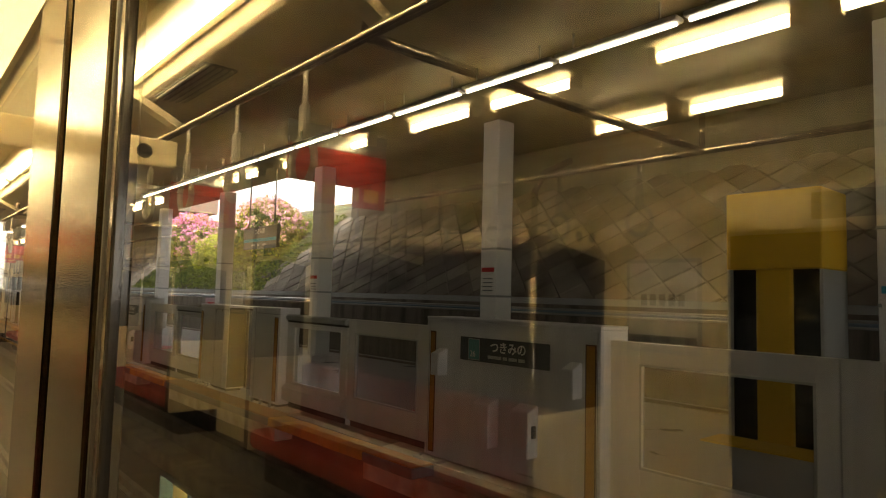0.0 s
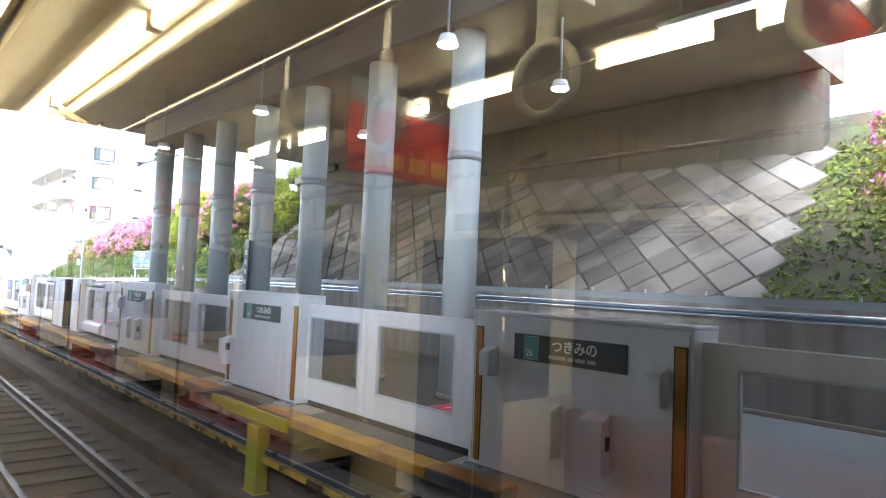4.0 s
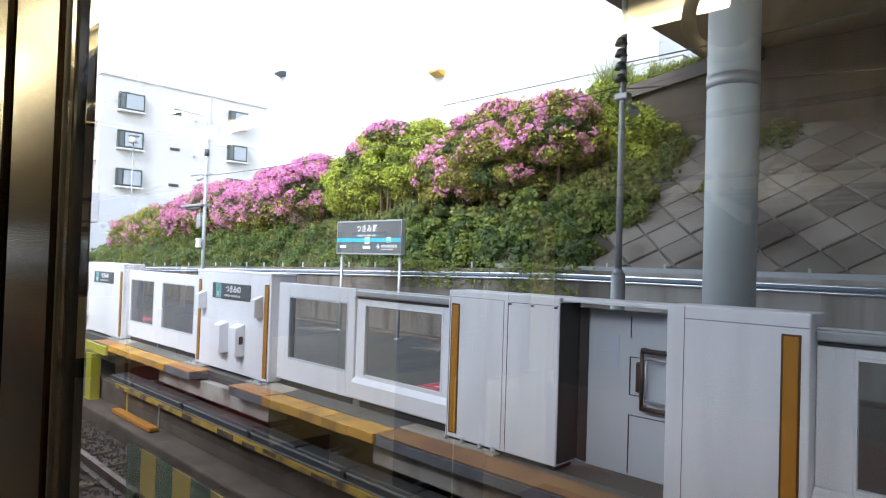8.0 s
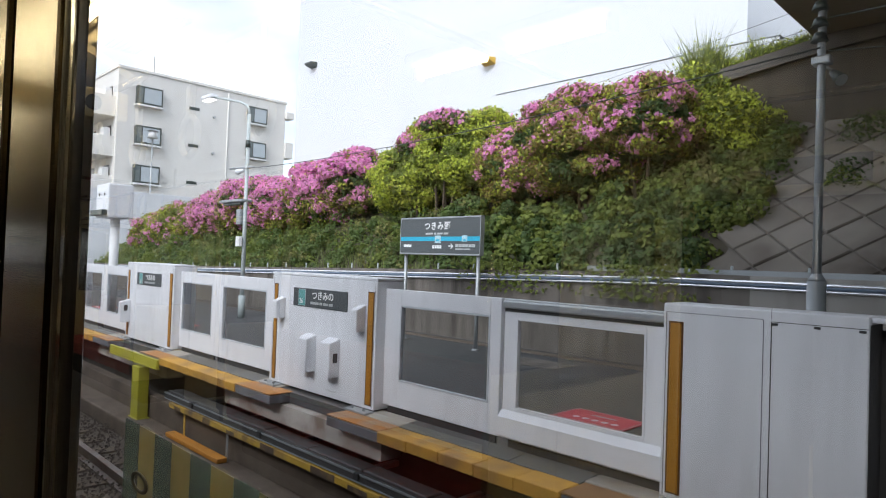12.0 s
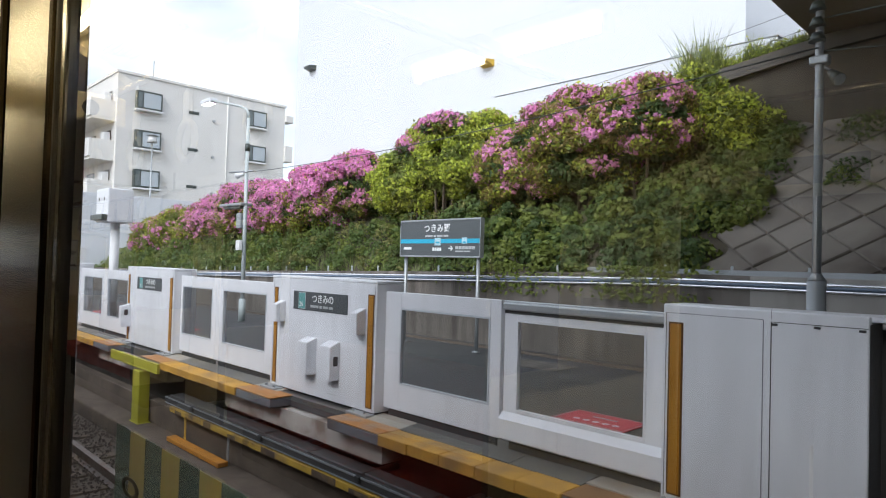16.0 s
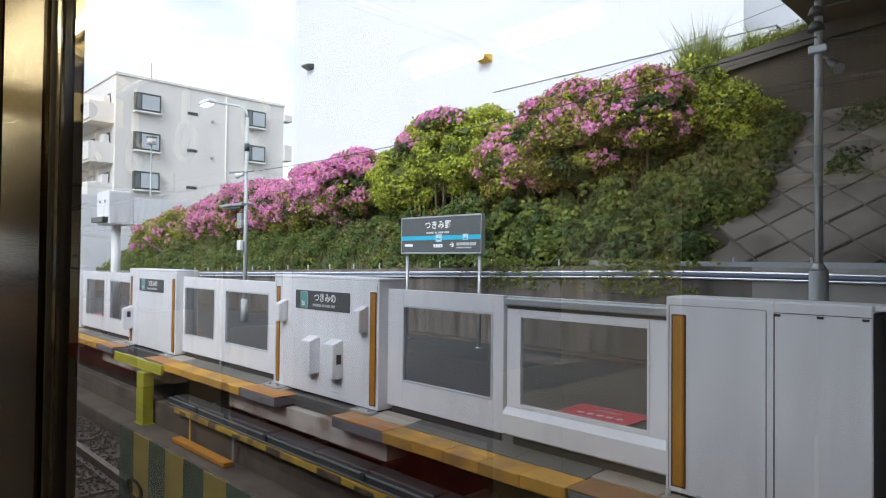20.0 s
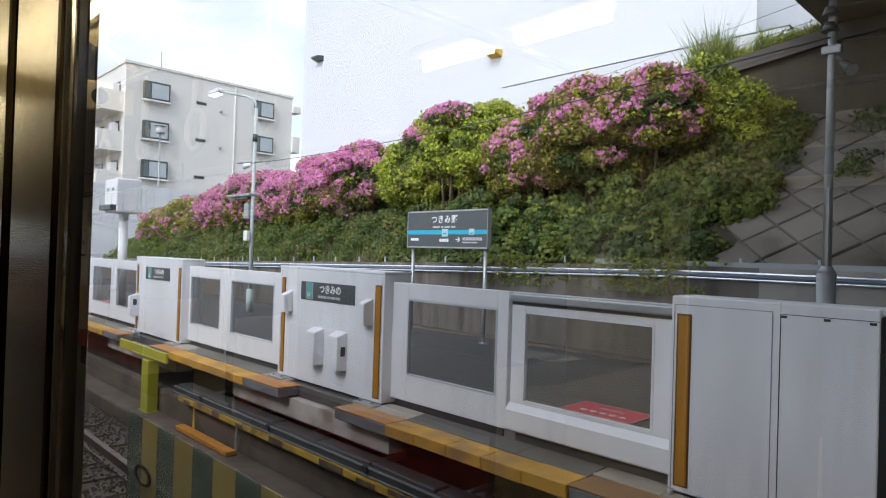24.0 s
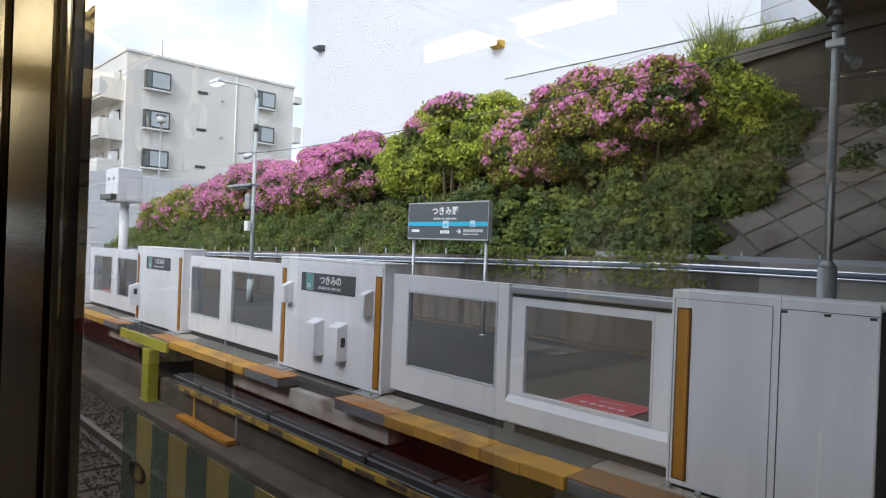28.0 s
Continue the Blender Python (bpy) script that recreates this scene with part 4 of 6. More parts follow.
thicket("undergrowth", "mixed green undergrowth on the upper slope", -6.1, -3.75, 10.9, 13.0, 230, 15000, 0.45, 0.05, (M_LEAF, M_LEAF_MID, M_LEAF, M_LEAF_OLIVE))
thicket("undergrowth", "green weeds along the top of the retaining wall", -34, -9.8, 9.9, 11.6, 900, 44000, 0.6, 0.045, (M_LEAF, M_LEAF_MID, M_LEAF_MID, M_LEAF_OLIVE, M_LEAF, M_LEAF_MID))
thicket("undergrowth", "light green weeds at the top of the slope", -6.3, -4.1, 12.3, 13.2, 90, 6000, 0.9, 0.045, (M_LEAF, M_LEAF_LIGHT))
cover("undergrowth", "dark undergrowth on the slope by the station", 14.4, 30.0, 9.95, 13.6, 34000, 0.9, 0.06, (M_LEAF_DARK, M_LEAF, M_LEAF))
cover("undergrowth", "tuft of weeds growing between slope blocks", -3.0, -2.1, 11.6, 12.2, 900, 0.5, 0.04, (M_LEAF_DARK, M_LEAF))
cover("undergrowth", "tuft of weeds under the bridge edge", -3.2, -1.6, 12.6, 13.2, 1600, 0.6, 0.04, (M_LEAF_DARK, M_LEAF))
cover("undergrowth", "dry yellow grass at the far end", -60, -32, 9.9, 14.0, 5000, 0.7, 0.09, (M_GRASS, M_LEAF_LIGHT))


def grass(name, label, x0, x1, y0, y1, n, h):
    t = thing(name, label, "grass", (0.5 * (x0 + x1), 0.5 * (y0 + y1), slope_z(0.5 * (x0 + x1), y0)), kind="stuff")
    o = np.array(t.location)
    x, y = rng.uniform(x0, x1, n), rng.uniform(y0, y1, n)
    z = np.array([slope_z(a, b) for a, b in zip(x, y)]) - 0.02
    base = np.stack([x, y, z], axis=1) - o
    lean = rng.normal(0, 0.3, (n, 3))
    lean[:, 2] = 1
    tip = base + lean * (h * rng.uniform(0.4, 1.3, n))[:, None]
    w = np.stack([rng.normal(0, 1, n), rng.normal(0, 1, n) * 0.4, np.zeros(n)], axis=1)
    w = w / (np.linalg.norm(w, axis=1)[:, None] + 1e-9) * 0.012
    p = np.stack([base - w, base + w, tip], axis=1).reshape(-1, 3)
    ob = new("blades", quads("blades", p.tolist(), np.arange(n * 3).reshape(n, 3).tolist(), M_GRASS))
    ob.parent = t
    tagged(ob, kind="stuff")


grass("tall_grass", "tall pale grass at the foot of the azaleas", -32, -9.5, 9.9, 10.8, 3200, 0.42)
grass("tall_grass", "tall pale grass on the bridge shoulder", -6.0, -4.6, 12.7, 13.25, 700, 0.32)

t = thing("tall_grass", "pale wild grass along the abutment wall top", "grass", (-5.8, 13.45, 5.4), kind="stuff")
n = 3200
x = rng.uniform(-6.2, -3.4, n)
base = np.stack([x, rng.uniform(13.2, 13.7, n), np.minimum(5.55 + (x + 6.2) * 0.14, 5.98)], axis=1) - np.array(t.location)
lean = rng.normal(0, 0.35, (n, 3))
lean[:, 2] = 1
rise = np.array([max(0.15, 0.55 + 0.7 * noise.noise((a * 1.3, 0, 5.0))) for a in x]) * rng.uniform(0.3, 1.0, n) * np.where(x < -4.6, 1.2, 0.6)
w = rng.normal(0, 0.008, (n, 3))
p = np.stack([base - w, base + w, base + lean * rise[:, None]], axis=1).reshape(-1, 3)
ob = new("blades", quads("blades", p.tolist(), np.arange(n * 3).reshape(n, 3).tolist(), M_GRASS))
ob.parent = t
tagged(ob, kind="stuff")
k = rng.integers(0, n, 2600)
q = base[k] + lean[k] * (rise[k] * rng.uniform(0.1, 0.8, 2600))[:, None]
ob = new("leaves", leaf_cloud("leaves", q, np.tile(np.array([0.2, -0.8, 0.5]), (2600, 1)), 0.035, M_LEAF_LIGHT))
ob.parent = t
tagged(ob, kind="stuff")

# ivy hanging over the wall top
t = thing("ivy", "green ivy hanging over the retaining wall", "plant", (-6.0, WALL_Y - 0.05, 1.4), kind="stuff")
n = 1100
x = np.concatenate([rng.normal(-5.0, 0.5, n // 2), rng.normal(-7.6, 0.6, n - n // 2)])
drop = rng.random(n) ** 1.6 * 0.55
p = np.stack([x, WALL_Y - 0.05 + rng.normal(0, 0.05, n), 1.58 - drop], axis=1) - np.array(t.location)
ob = new("leaves", leaf_cloud("leaves", p, np.tile(np.array([0, -1.0, 0.3]), (n, 1)), 0.045, M_LEAF))
ob.parent = t
tagged(ob, kind="stuff")


# ---- things on and round the platform ----
def bridge_column(label):
    t = thing("bridge_column", label, "column", group="round columns under the bridge")
    part("shaft", bar((0, 0, 0.0), (0, 0, 5.16), 0.235, n=28), M_COLUMN, t)
    part("base_ring", bar((0, 0, 0.0), (0, 0, 0.08), 0.275, n=28), M_CONCRETE, t)
    part("collar", bar((0, 0, 3.3), (0, 0, 3.42), 0.242, n=28), M_STEEL, t)
    return t


col = bridge_column("round pale grey painted steel bridge column")
col.location = (-0.34, 6.28, 0)
for k in range(1, 7):
    copy_thing(col, pose(-0.34 + 2.02 * k, 6.28, 0))

t = thing("hanging_name_board", "narrow dark blue vertical station name board", "sign", (5.72, 6.0, 1.05))
part("board", rounded(-0.09, 0.09, -0.02, 0.02, 0.0, 1.25, 0.005), M_SIGN, t)
for i in range(5):
    letter_bars((0.08,), 0.1, M_INK_DIM, t, -0.04, -0.022, 0.15 + 0.2 * i, 0.01)
part("bracket", bar((0.0, 0.02, 0.9), (0.0, 0.06, 0.9), 0.012), M_STEEL, t)
part("bracket", bar((0.0, 0.02, 0.3), (0.0, 0.06, 0.3), 0.012), M_STEEL, t)

# lighting pole with insulators, lamp and cross arm
t = thing("utility_pole", "slim grey steel pole with insulators and a floodlight", "pole", (-1.69, 6.6, 0))
part("sleeve", bar((0, 0, 0), (0, 0, 1.48), 0.082, 0.08, 16), M_POLE, t)
part("sleeve_cap", bar((0, 0, 1.48), (0, 0, 1.55), 0.08, 0.04, 16), M_POLE, t)
part("shaft", bar((0, 0, 1.55), (0, 0, 5.15), 0.038, 0.034, 16), M_POLE, t)
for z in (3.68, 3.82, 3.97, 4.1):
    part("insulator", bar((-0.01, -0.04, z), (-0.01, -0.04, z + 0.08), 0.075, 0.045, 10), M_FRAME_DARK, t, "dark round insulator")
part("clamp", rounded(-0.075, 0.085, -0.06, 0.06, 3.47, 3.55, 0.015), M_STEEL, t, "grey junction clamp")
h = part("floodlight", bar((0.08, 0.04, 3.4), (0.17, -0.03, 3.3), 0.03, 0.06, 14), M_FRAME_DARK, t, "round floodlight head")
part("lens", bar((0.17, -0.03, 3.3), (0.174, -0.033, 3.2965), 0.054, n=14), M_POLE, h)
part("flood_arm", bar((0, 0, 3.48), (0.1, 0.04, 3.4), 0.014), M_POLE, t)
part("cross_arm", bar((-0.85, -0.3, 4.88), (0.75, 0.3, 5.06), 0.022), M_POLE, t)
part("cap_plate", rounded(-0.16, 0.16, -0.13, 0.13, 5.06, 5.2, 0.03), M_FRAME_DARK, t)
part("arm_lamp", bar((-0.95, -0.35, 4.84), (-0.83, -0.29, 4.89), 0.06, 0.035, 12), M_STEEL, t)
part("arm_box", rounded(-0.4, -0.12, -0.12, 0.06, 4.98, 5.12, 0.02), M_STEEL, t, "grey box on the cross arm")
part("cross_arm", bar((-0.45, 0.5, 5.32), (0.5, -0.35, 5.0), 0.025), M_FRAME_DARK, t)

# station name sign on posts
t = thing("station_sign", "dark grey station name sign with a cyan band on posts", "sign", (-8.475, 8.41, 0))
part("board", rounded(-1.05, 1.05, -0.045, 0.045, 1.7, 2.35, 0.008), M_SIGN, t)
part("frame", rounded(-1.065, 1.065, -0.05, 0.05, 2.35, 2.38, 0.006), M_STEEL, t)
part("frame", rounded(-1.065, 1.065, -0.05, 0.05, 1.67, 1.7, 0.006), M_STEEL, t)
for s in (-1, 1):
    part("side_trim", rounded(s * 1.0575 - 0.0075, s * 1.0575 + 0.0075, -0.05, 0.05, 1.7, 2.35, 0.002), M_STEEL, t)
    part("post", bar((s * 0.96, 0.03, 0.0), (s * 0.96, 0.03, 1.68), 0.034, n=12), M_STEEL, t, "slim steel post")
    part("foot", bar((s * 0.96, 0.03, 0.0), (s * 0.96, 0.03, 0.03), 0.07, n=12), M_STEEL, t)
part("band", plain(-1.045, 1.045, -0.0495, -0.0455, 1.93, 2.01), M_CYAN, t, "cyan line band")
for i, c in enumerate("つきみ野"):
    text_mesh(c, 0.165, M_INK, "station_name", t, (-0.385 + 0.18 * i, -0.0465, 2.12), 0.003)
letter_bars((0.2, 0.06, 0.14, 0.12), 0.035, M_INK_DIM, t, -0.34, -0.0475, 2.05, 0.03)
for x, w in ((-0.08, 0.16), (0.62, 0.13)):
    part("badge", rounded(x, x + w, -0.0535, -0.0497, 1.89 if x < 0 else 1.92, 2.03, 0.002, 1), M_BADGE, t, "pale cyan station badge")
    letter_bars((w * 0.6,), 0.03, M_CYAN, t, x + w * 0.2, -0.0545, 1.93, 0.02)
letter_bars((0.22,), 0.05, M_INK, t, -0.95, -0.0475, 1.81, 0.02)
letter_bars((0.05, 0.05, 0.05, 0.05), 0.06, M_INK, t, -0.14, -0.0475, 1.79, 0.012)
text_mesh("→", 0.14, M_INK, "arrow", t, (0.27, -0.0465, 1.765), 0.004)
letter_bars((0.07, 0.07, 0.07, 0.07, 0.07, 0.07), 0.055, M_INK_DIM, t, 0.46, -0.0475, 1.82, 0.012)
letter_bars((0.2, 0.15), 0.025, M_INK_DIM, t, 0.46, -0.0475, 1.77, 0.02)

# lamp post with loudspeaker and boxes
t = thing("platform_lamp", "pale grey lamp post with a curved arm and loudspeaker", "lamp post", (-14.66, 7.7, 0))
part("shaft", bar((0, 0, 0.0), (0, 0, 5.05), 0.052, 0.042, 16), M_COLUMN, t)
part("base", bar((0, 0, 0.0), (0, 0, 0.55), 0.085, n=16), M_COLUMN, t)
part("arm", path_tube([(0, 0, 5.05), (-0.02, 0, 5.17), (-0.12, -0.01, 5.29), (-0.4, -0.03, 5.4), (-1.0, -0.08, 5.55), (-1.7, -0.14, 5.72)], 0.03), M_COLUMN, t)
h = part("lamp_head", rounded(-2.25, -1.65, -0.27, -0.03, 5.68, 5.8, 0.04, 3), M_PAINT, t)
part("lens", rounded(-2.2, -1.75, -0.24, -0.06, 5.655, 5.685, 0.012), M_SCREEN, h, "lit lamp lens")
part("loudspeaker", bar((-0.4, -0.05, 3.63), (-0.14, 0, 3.66), 0.075, 0.04, 14), M_PAINT, t, "pale horn loudspeaker")
part("speaker_arm", bar((-0.9, 0, 3.76), (0.35, 0, 3.7), 0.025), M_POLE, t)
part("roof_plate", rounded(-1.15, 0.05, -0.15, 0.15, 2.86, 2.93, 0.02), M_POLE, t, "grey flat hood")
part("under_tray", rounded(-1.0, -0.1, -0.1, 0.1, 2.8, 2.86, 0.01), M_FRAME_DARK, t)
part("junction_box", rounded(-0.3, -0.08, -0.09, 0.09, 2.3, 2.68, 0.02), M_POLE, t)
part("junction_box", rounded(-0.12, 0.06, -0.17, -0.08, 1.75, 2.0, 0.015), M_WHITE, t)
part("cable_band", bar((0, 0, 4.22), (0, 0, 4.4), 0.062, n=12), M_FRAME_DARK, t)

# monitor case on a pole
t = thing("monitor_case", "pale grey monitor case on a white pole", "monitor", (-15.75, 5.05, 0))
part("pole", bar((0, 0, 0), (0, 0, 2.3), 0.1, n=16), M_WHITE, t)
c = part("case", rounded(-0.42, 0.42, -0.3, 0.25, 2.28, 3.05, 0.03), M_PAINT, t)
part("hood", rounded(-0.4, 0.4, -0.42, -0.29, 2.33, 2.45, 0.01), M_FRAME_DARK, c, "dark louvre below the screen")
for x in (-0.2, 0.15):
    part("hinge", rounded(x, x + 0.05, -0.315, -0.295, 2.78, 2.84, 0.004), M_JOINT, c)

# railing hoops and a white board further on
for x in (-21.5, -23.5):
    t = thing("hoop_rail", "white tubular hoop rail on the platform", "railing", (x, 5.6, 0), "hoop rails")
    part("hoop", path_tube([(-0.5, 0, 0), (-0.5, 0, 1.1), (-0.42, 0, 1.25), (0.42, 0, 1.25), (0.5, 0, 1.1), (0.5, 0, 0)], 0.03), M_WHITE, t)
t = thing("equipment_box", "white equipment box on the platform", "box", (-24.5, 6.4, 0))
part("body", rounded(-0.8, 0.8, -0.3, 0.3, 0.0, 1.75, 0.02), M_WHITE, t)
part("lid", rounded(-0.83, 0.83, -0.33, 0.33, 1.75, 1.8, 0.01), M_WHITE, t)

# red boarding mats, one inside each doorway
first_mat = None
for x0, x1, split, k in doorways:
    if x0 < -32 or x0 > 56:
        continue
    if first_mat is None:
        first_mat = thing("floor_mat", "red boarding mat with white print on the platform", "mat", (split + 0.01, 5.775, 0.004), "red floor mats")
        part("mat", rounded(-0.41, 0.41, -0.26, 0.26, 0.0, 0.008, 0.002, 1), M_RED_MAT, first_mat)
        bm = bmesh.new()
        for i in range(5):
            tube(bm, (-0.2 + 0.11 * i, -0.1, 0.008), (-0.2 + 0.11 * i, -0.1, 0.0095), 0.038, n=10)
        part("print", bm, M_INK, first_mat)
        bm = bmesh.new()
        box(bm, -0.12, 0.16, 0.06, 0.1, 0.0085, 0.0095)
        box(bm, -0.4, 0.4, 0.235, 0.245, 0.0085, 0.0095)
        box(bm, -0.4, 0.4, -0.245, -0.235, 0.0085, 0.0095)
        for e in (-0.395, 0.385):
            box(bm, e, e + 0.01, -0.235, 0.235, 0.0085, 0.0095)
        part("print", bm, M_INK_DIM, first_mat)
    else:
        copy_thing(first_mat, pose(split + 0.01, 5.775, 0.004))

# pale repair patches and drain along the foot of the wall
bm = bmesh.new()
box(bm, X_LOW, X_HIGH, WALL_Y - 0.45, WALL_Y - 0.2, 0.0, 0.012)
structure("drain_channel", bm, M_KERB, "grey concrete drain channel at the foot of the wall", "drain")
for x in (-6.0, -9.8, 2.2, 7.4, 20.0):
    structure("floor_patch", rounded(x - 0.5, x + 0.5, 7.9, 8.6, 0.0, 0.006, 0.002, 1), M_WALL, "pale concrete repair patch in the platform", "patch")

# conduits along the wall top, with their clips and stakes
def conduit(dz, y, r, mat, label):
    t = thing("conduit", label, "pipe", group="conduits along the retaining wall")
    part("pipe", path_tube([(X_LOW, y, 0.42 + dz), (-24, y, 0.98 + dz), (-4.5, y, 1.41 + dz), (15.0, y, 1.36 + dz), (X_HIGH, y, 1.36 + dz)], r, 8), mat, t)
    return t


conduit(0.0, WALL_Y - 0.04, 0.025, M_WHITE_PIPE, "white conduit clipped along the retaining wall")
conduit(-0.085, WALL_Y - 0.04, 0.02, M_WHITE_PIPE, "thin white conduit clipped along the retaining wall")
conduit(-0.04, WALL_Y - 0.035, 0.028, M_BLUE_PIPE, "dark blue cable between the white conduits")
stake = None
for i in range(50):
    x = -24 + 1.02 * i
    z = 1.5 + min(0.0, (x + 5) * 0.0237)
    if stake is None:
        stake = thing("wall_stake", "short white painted steel stake on the wall top", "stake", (x, WALL_Y + 0.12, z - 0.03), "stakes along the wall top")
        part("stake", rounded(-0.016, 0.016, -0.016, 0.016, 0.0, 0.16, 0.004, 1), M_COLUMN, stake)
    else:
        copy_thing(stake, pose(x, WALL_Y + 0.12, z - 0.03))
t = thing("guard_strip", "dark grey steel guard strip along the wall top", "rail", (0, WALL_Y + 0.06, 1.47))
part("strip", plain(-6, X_HIGH, -0.01, 0.01, -0.02, 0.1), M_POLE, t)
t = thing("drain_pipe", "grey drain pipe down the retaining wall", "pipe", (2.48, WALL_Y - 0.05, 0))
part("pipe", bar((0, 0, 0), (0, 0, 1.38), 0.045), M_POLE, t)

# ---- under the platform edge ----
def trough():
    t = thing("cable_trough", "dark grey lidded cable trough under the platform edge", "cable trough", (0, 3.93, -0.495))
    part("tray", plain(-9.2, 30, -0.16, 0.05, -0.06, 0.02), M_CABLE, t)
    for y in (-0.17, 0.062):
        part("flange", rounded(-9.2, 30, y - 0.02, y + 0.02, -0.035, 0.05, 0.006), M_CABLE, t)
    # Bright strips put the highlight of the trough's front edge into colour.
    part("lip", rounded(-9.2, 30, -0.197, -0.191, 0.032, 0.053, 0.001, 1), M_STEEL, t, "bright steel lip standing in for the trough edge highlight")
    part("lip", rounded(-9.2, 30, -0.197, -0.191, -0.04, -0.026, 0.001, 1), M_STEEL, t, "bright steel lip standing in for the trough edge highlight")
    clip = mesh_of("clip", rounded(-0.035, 0.035, -0.03, 0.03, -0.03, 0.035, 0.006, 1), M_JOINT)
    for i in range(22):
        shared("clip", clip, pose(-8.29 + 1.8 * i, -0.19, 0.02), t)
    me = mesh_of("lid", rounded(-0.44, 0.44, -0.148, 0.04, 0.0, 0.045, 0.01, 1), M_CABLE)
    for i in range(43):
        shared("lid", me, pose(-8.74 + 0.9 * i, 0.0, 0.021 + 0.004 * (i % 3), 0, 0, 0.6 * ((i * 7) % 5 - 2)), t)
    for i in range(29):
        part("bracket", rounded(-9.0 + 1.3 * i, -8.93 + 1.3 * i, -0.18, 0.63, -0.13, -0.075, 0.006, 1), M_POLE, t)
    return t


trough()
t = thing("yellow_beam", "yellow painted steel angle with worn flaking paint", "beam", (0, 3.74, -0.588))
part("web", rounded(-9.0, 30, -0.02, 0.0, -0.035, 0.035, 0.004, 1), M_WORN_YELLOW, t)
part("flange", rounded(-9.0, 30, 0.0005, 0.03, 0.02, 0.035, 0.004, 1), M_WORN_YELLOW, t)
patches = random.Random(41)
x = -8.8
while x < 22:
    n = patches.uniform(0.06, 0.42)
    z = patches.choice((-0.036, -0.01, -0.036))
    part("bare_patch", plain(x, x + n, -0.0215, -0.0195, z, patches.choice((0.012, 0.036)) if z < -0.02 else 0.036), M_BARE, t, "brown patch where the paint has flaked off")
    x += n + patches.uniform(0.1, 0.75)
for i in range(15):
    x = -8.9 + 2.5 * i
    part("strut", plain(x, x + 0.06, 0.03, 0.82, -0.05, 0.02), M_POLE, t)

for x0 in (-8.8, 12.4):
    t = thing("emergency_step", "orange steel step hanging below the platform edge", "step", (x0, 3.72, -0.979), "emergency steps")
    part("tread", rounded(0.0, 1.55, -0.11, 0.02, 0.008, 0.066, 0.008), M_ORANGE, t)
    for x, m in ((0.28, M_WORN_YELLOW), (1.52, M_POLE)):
        part("hanger", rounded(x - 0.025, x + 0.025, 0.0205, 0.032, 0.0, 0.42, 0.003, 1), m, t)
for x0 in (-10.1, 11.1):
    t = thing("edge_post", "bright lime yellow steel post under the platform", "post", (x0, 3.72, -0.98), "lime yellow posts")
    part("post", rounded(-0.14, 0.14, -0.08, 0.08, 0.0, 0.78, 0.01), M_LIME, t)
    part("base", rounded(-0.17, 0.17, -0.1, 0.1, 0.0, 0.012, 0.004), M_LIME, t)

for x0 in (-10.4, 10.8):
    t = thing("edge_girder", "lime yellow steel girder carrying the platform edge", "girder", (x0, 3.7, -0.15), "lime yellow girders")
    part("web", rounded(-1.0, 1.0, -0.02, 0.02, 0.0, 0.13, 0.006), M_LIME, t)
    part("flange", rounded(-1.0, 1.0, -0.03, 0.03, -0.012, 0.0, 0.003), M_LIME, t)
# rails of the near track
for y in (1.62, 2.72, -2.0, -0.9):
    bm = bmesh.new()
    prof = [(-0.07, 0), (0.07, 0), (0.07, 0.015), (0.012, 0.03), (0.012, 0.11), (0.035, 0.12), (0.035, 0.155), (-0.035, 0.155), (-0.035, 0.12), (-0.012, 0.11), (-0.012, 0.03), (-0.07, 0.015)]
    a = [bm.verts.new((X_LOW, y + p, -1.19 + q)) for p, q in prof]
    b = [bm.verts.new((X_HIGH, y + p, -1.19 + q)) for p, q in prof]
    for i in range(12):
        bm.faces.new((a[i], a[(i + 1) % 12], b[(i + 1) % 12], b[i]))
    structure("rail", bm, M_RAIL, "rusty brown steel rail with a worn head", "rail")
sl = thing("sleepers", "grey concrete sleepers under the rails", "sleeper", (0, 2.17, -1.33), kind="stuff")
bm = bmesh.new()
for i in range(70):
    box(bm, -30 + 0.62 * i, -29.76 + 0.62 * i, -1.0, 1.0, 0.0, 0.135)
part("sleeper_row", bm, M_KERB, sl, kind="stuff")

# loose ballast stones
n = 26000
t = thing("ballast", "brown grey crushed stone ballast between the rails", "ballast", (-12, 2.2, -1.22), kind="stuff")
base = np.array([[1, 1, 1], [-1, -1, 1], [-1, 1, -1], [1, -1, -1]], float)
pos = np.stack([rng.uniform(-26, 0, n), rng.uniform(0.4, 3.44, n), -1.22 + rng.random(n) * 0.07], axis=1) - np.array(t.location)
v = pos[:, None, :] + base[None] * rng.uniform(0.007, 0.018, (n, 4, 1)) * rng.uniform(0.6, 1.3, (n, 1, 3))
f = (np.arange(n)[:, None, None] * 4 + np.array([[0, 1, 2], [0, 3, 1], [0, 2, 3], [1, 3, 2]])[None]).reshape(-1, 3)
ob = new("stones", quads("stones", v.reshape(-1, 3).tolist(), f.tolist(), M_BALLAST))
ob.parent = t
tagged(ob, kind="stuff")

# ---- buildings beyond ----
t = thing("apartment_building", "four storey cream apartment block with bay windows and balconies", "building", (-43.0, 13.5, 1.0))
part("wall", plain(-18, 0, 0.0, 11.9, 0.0, 12.1), M_FACADE, t)
part("parapet", rounded(-18.1, 0.08, -0.08, 11.98, 12.1, 12.28, 0.02), M_FACADE, t)
part("corner_pipe", bar((0.06, 7.3, 0.2), (0.06, 7.3, 12.0), 0.045), M_FACADE, t)
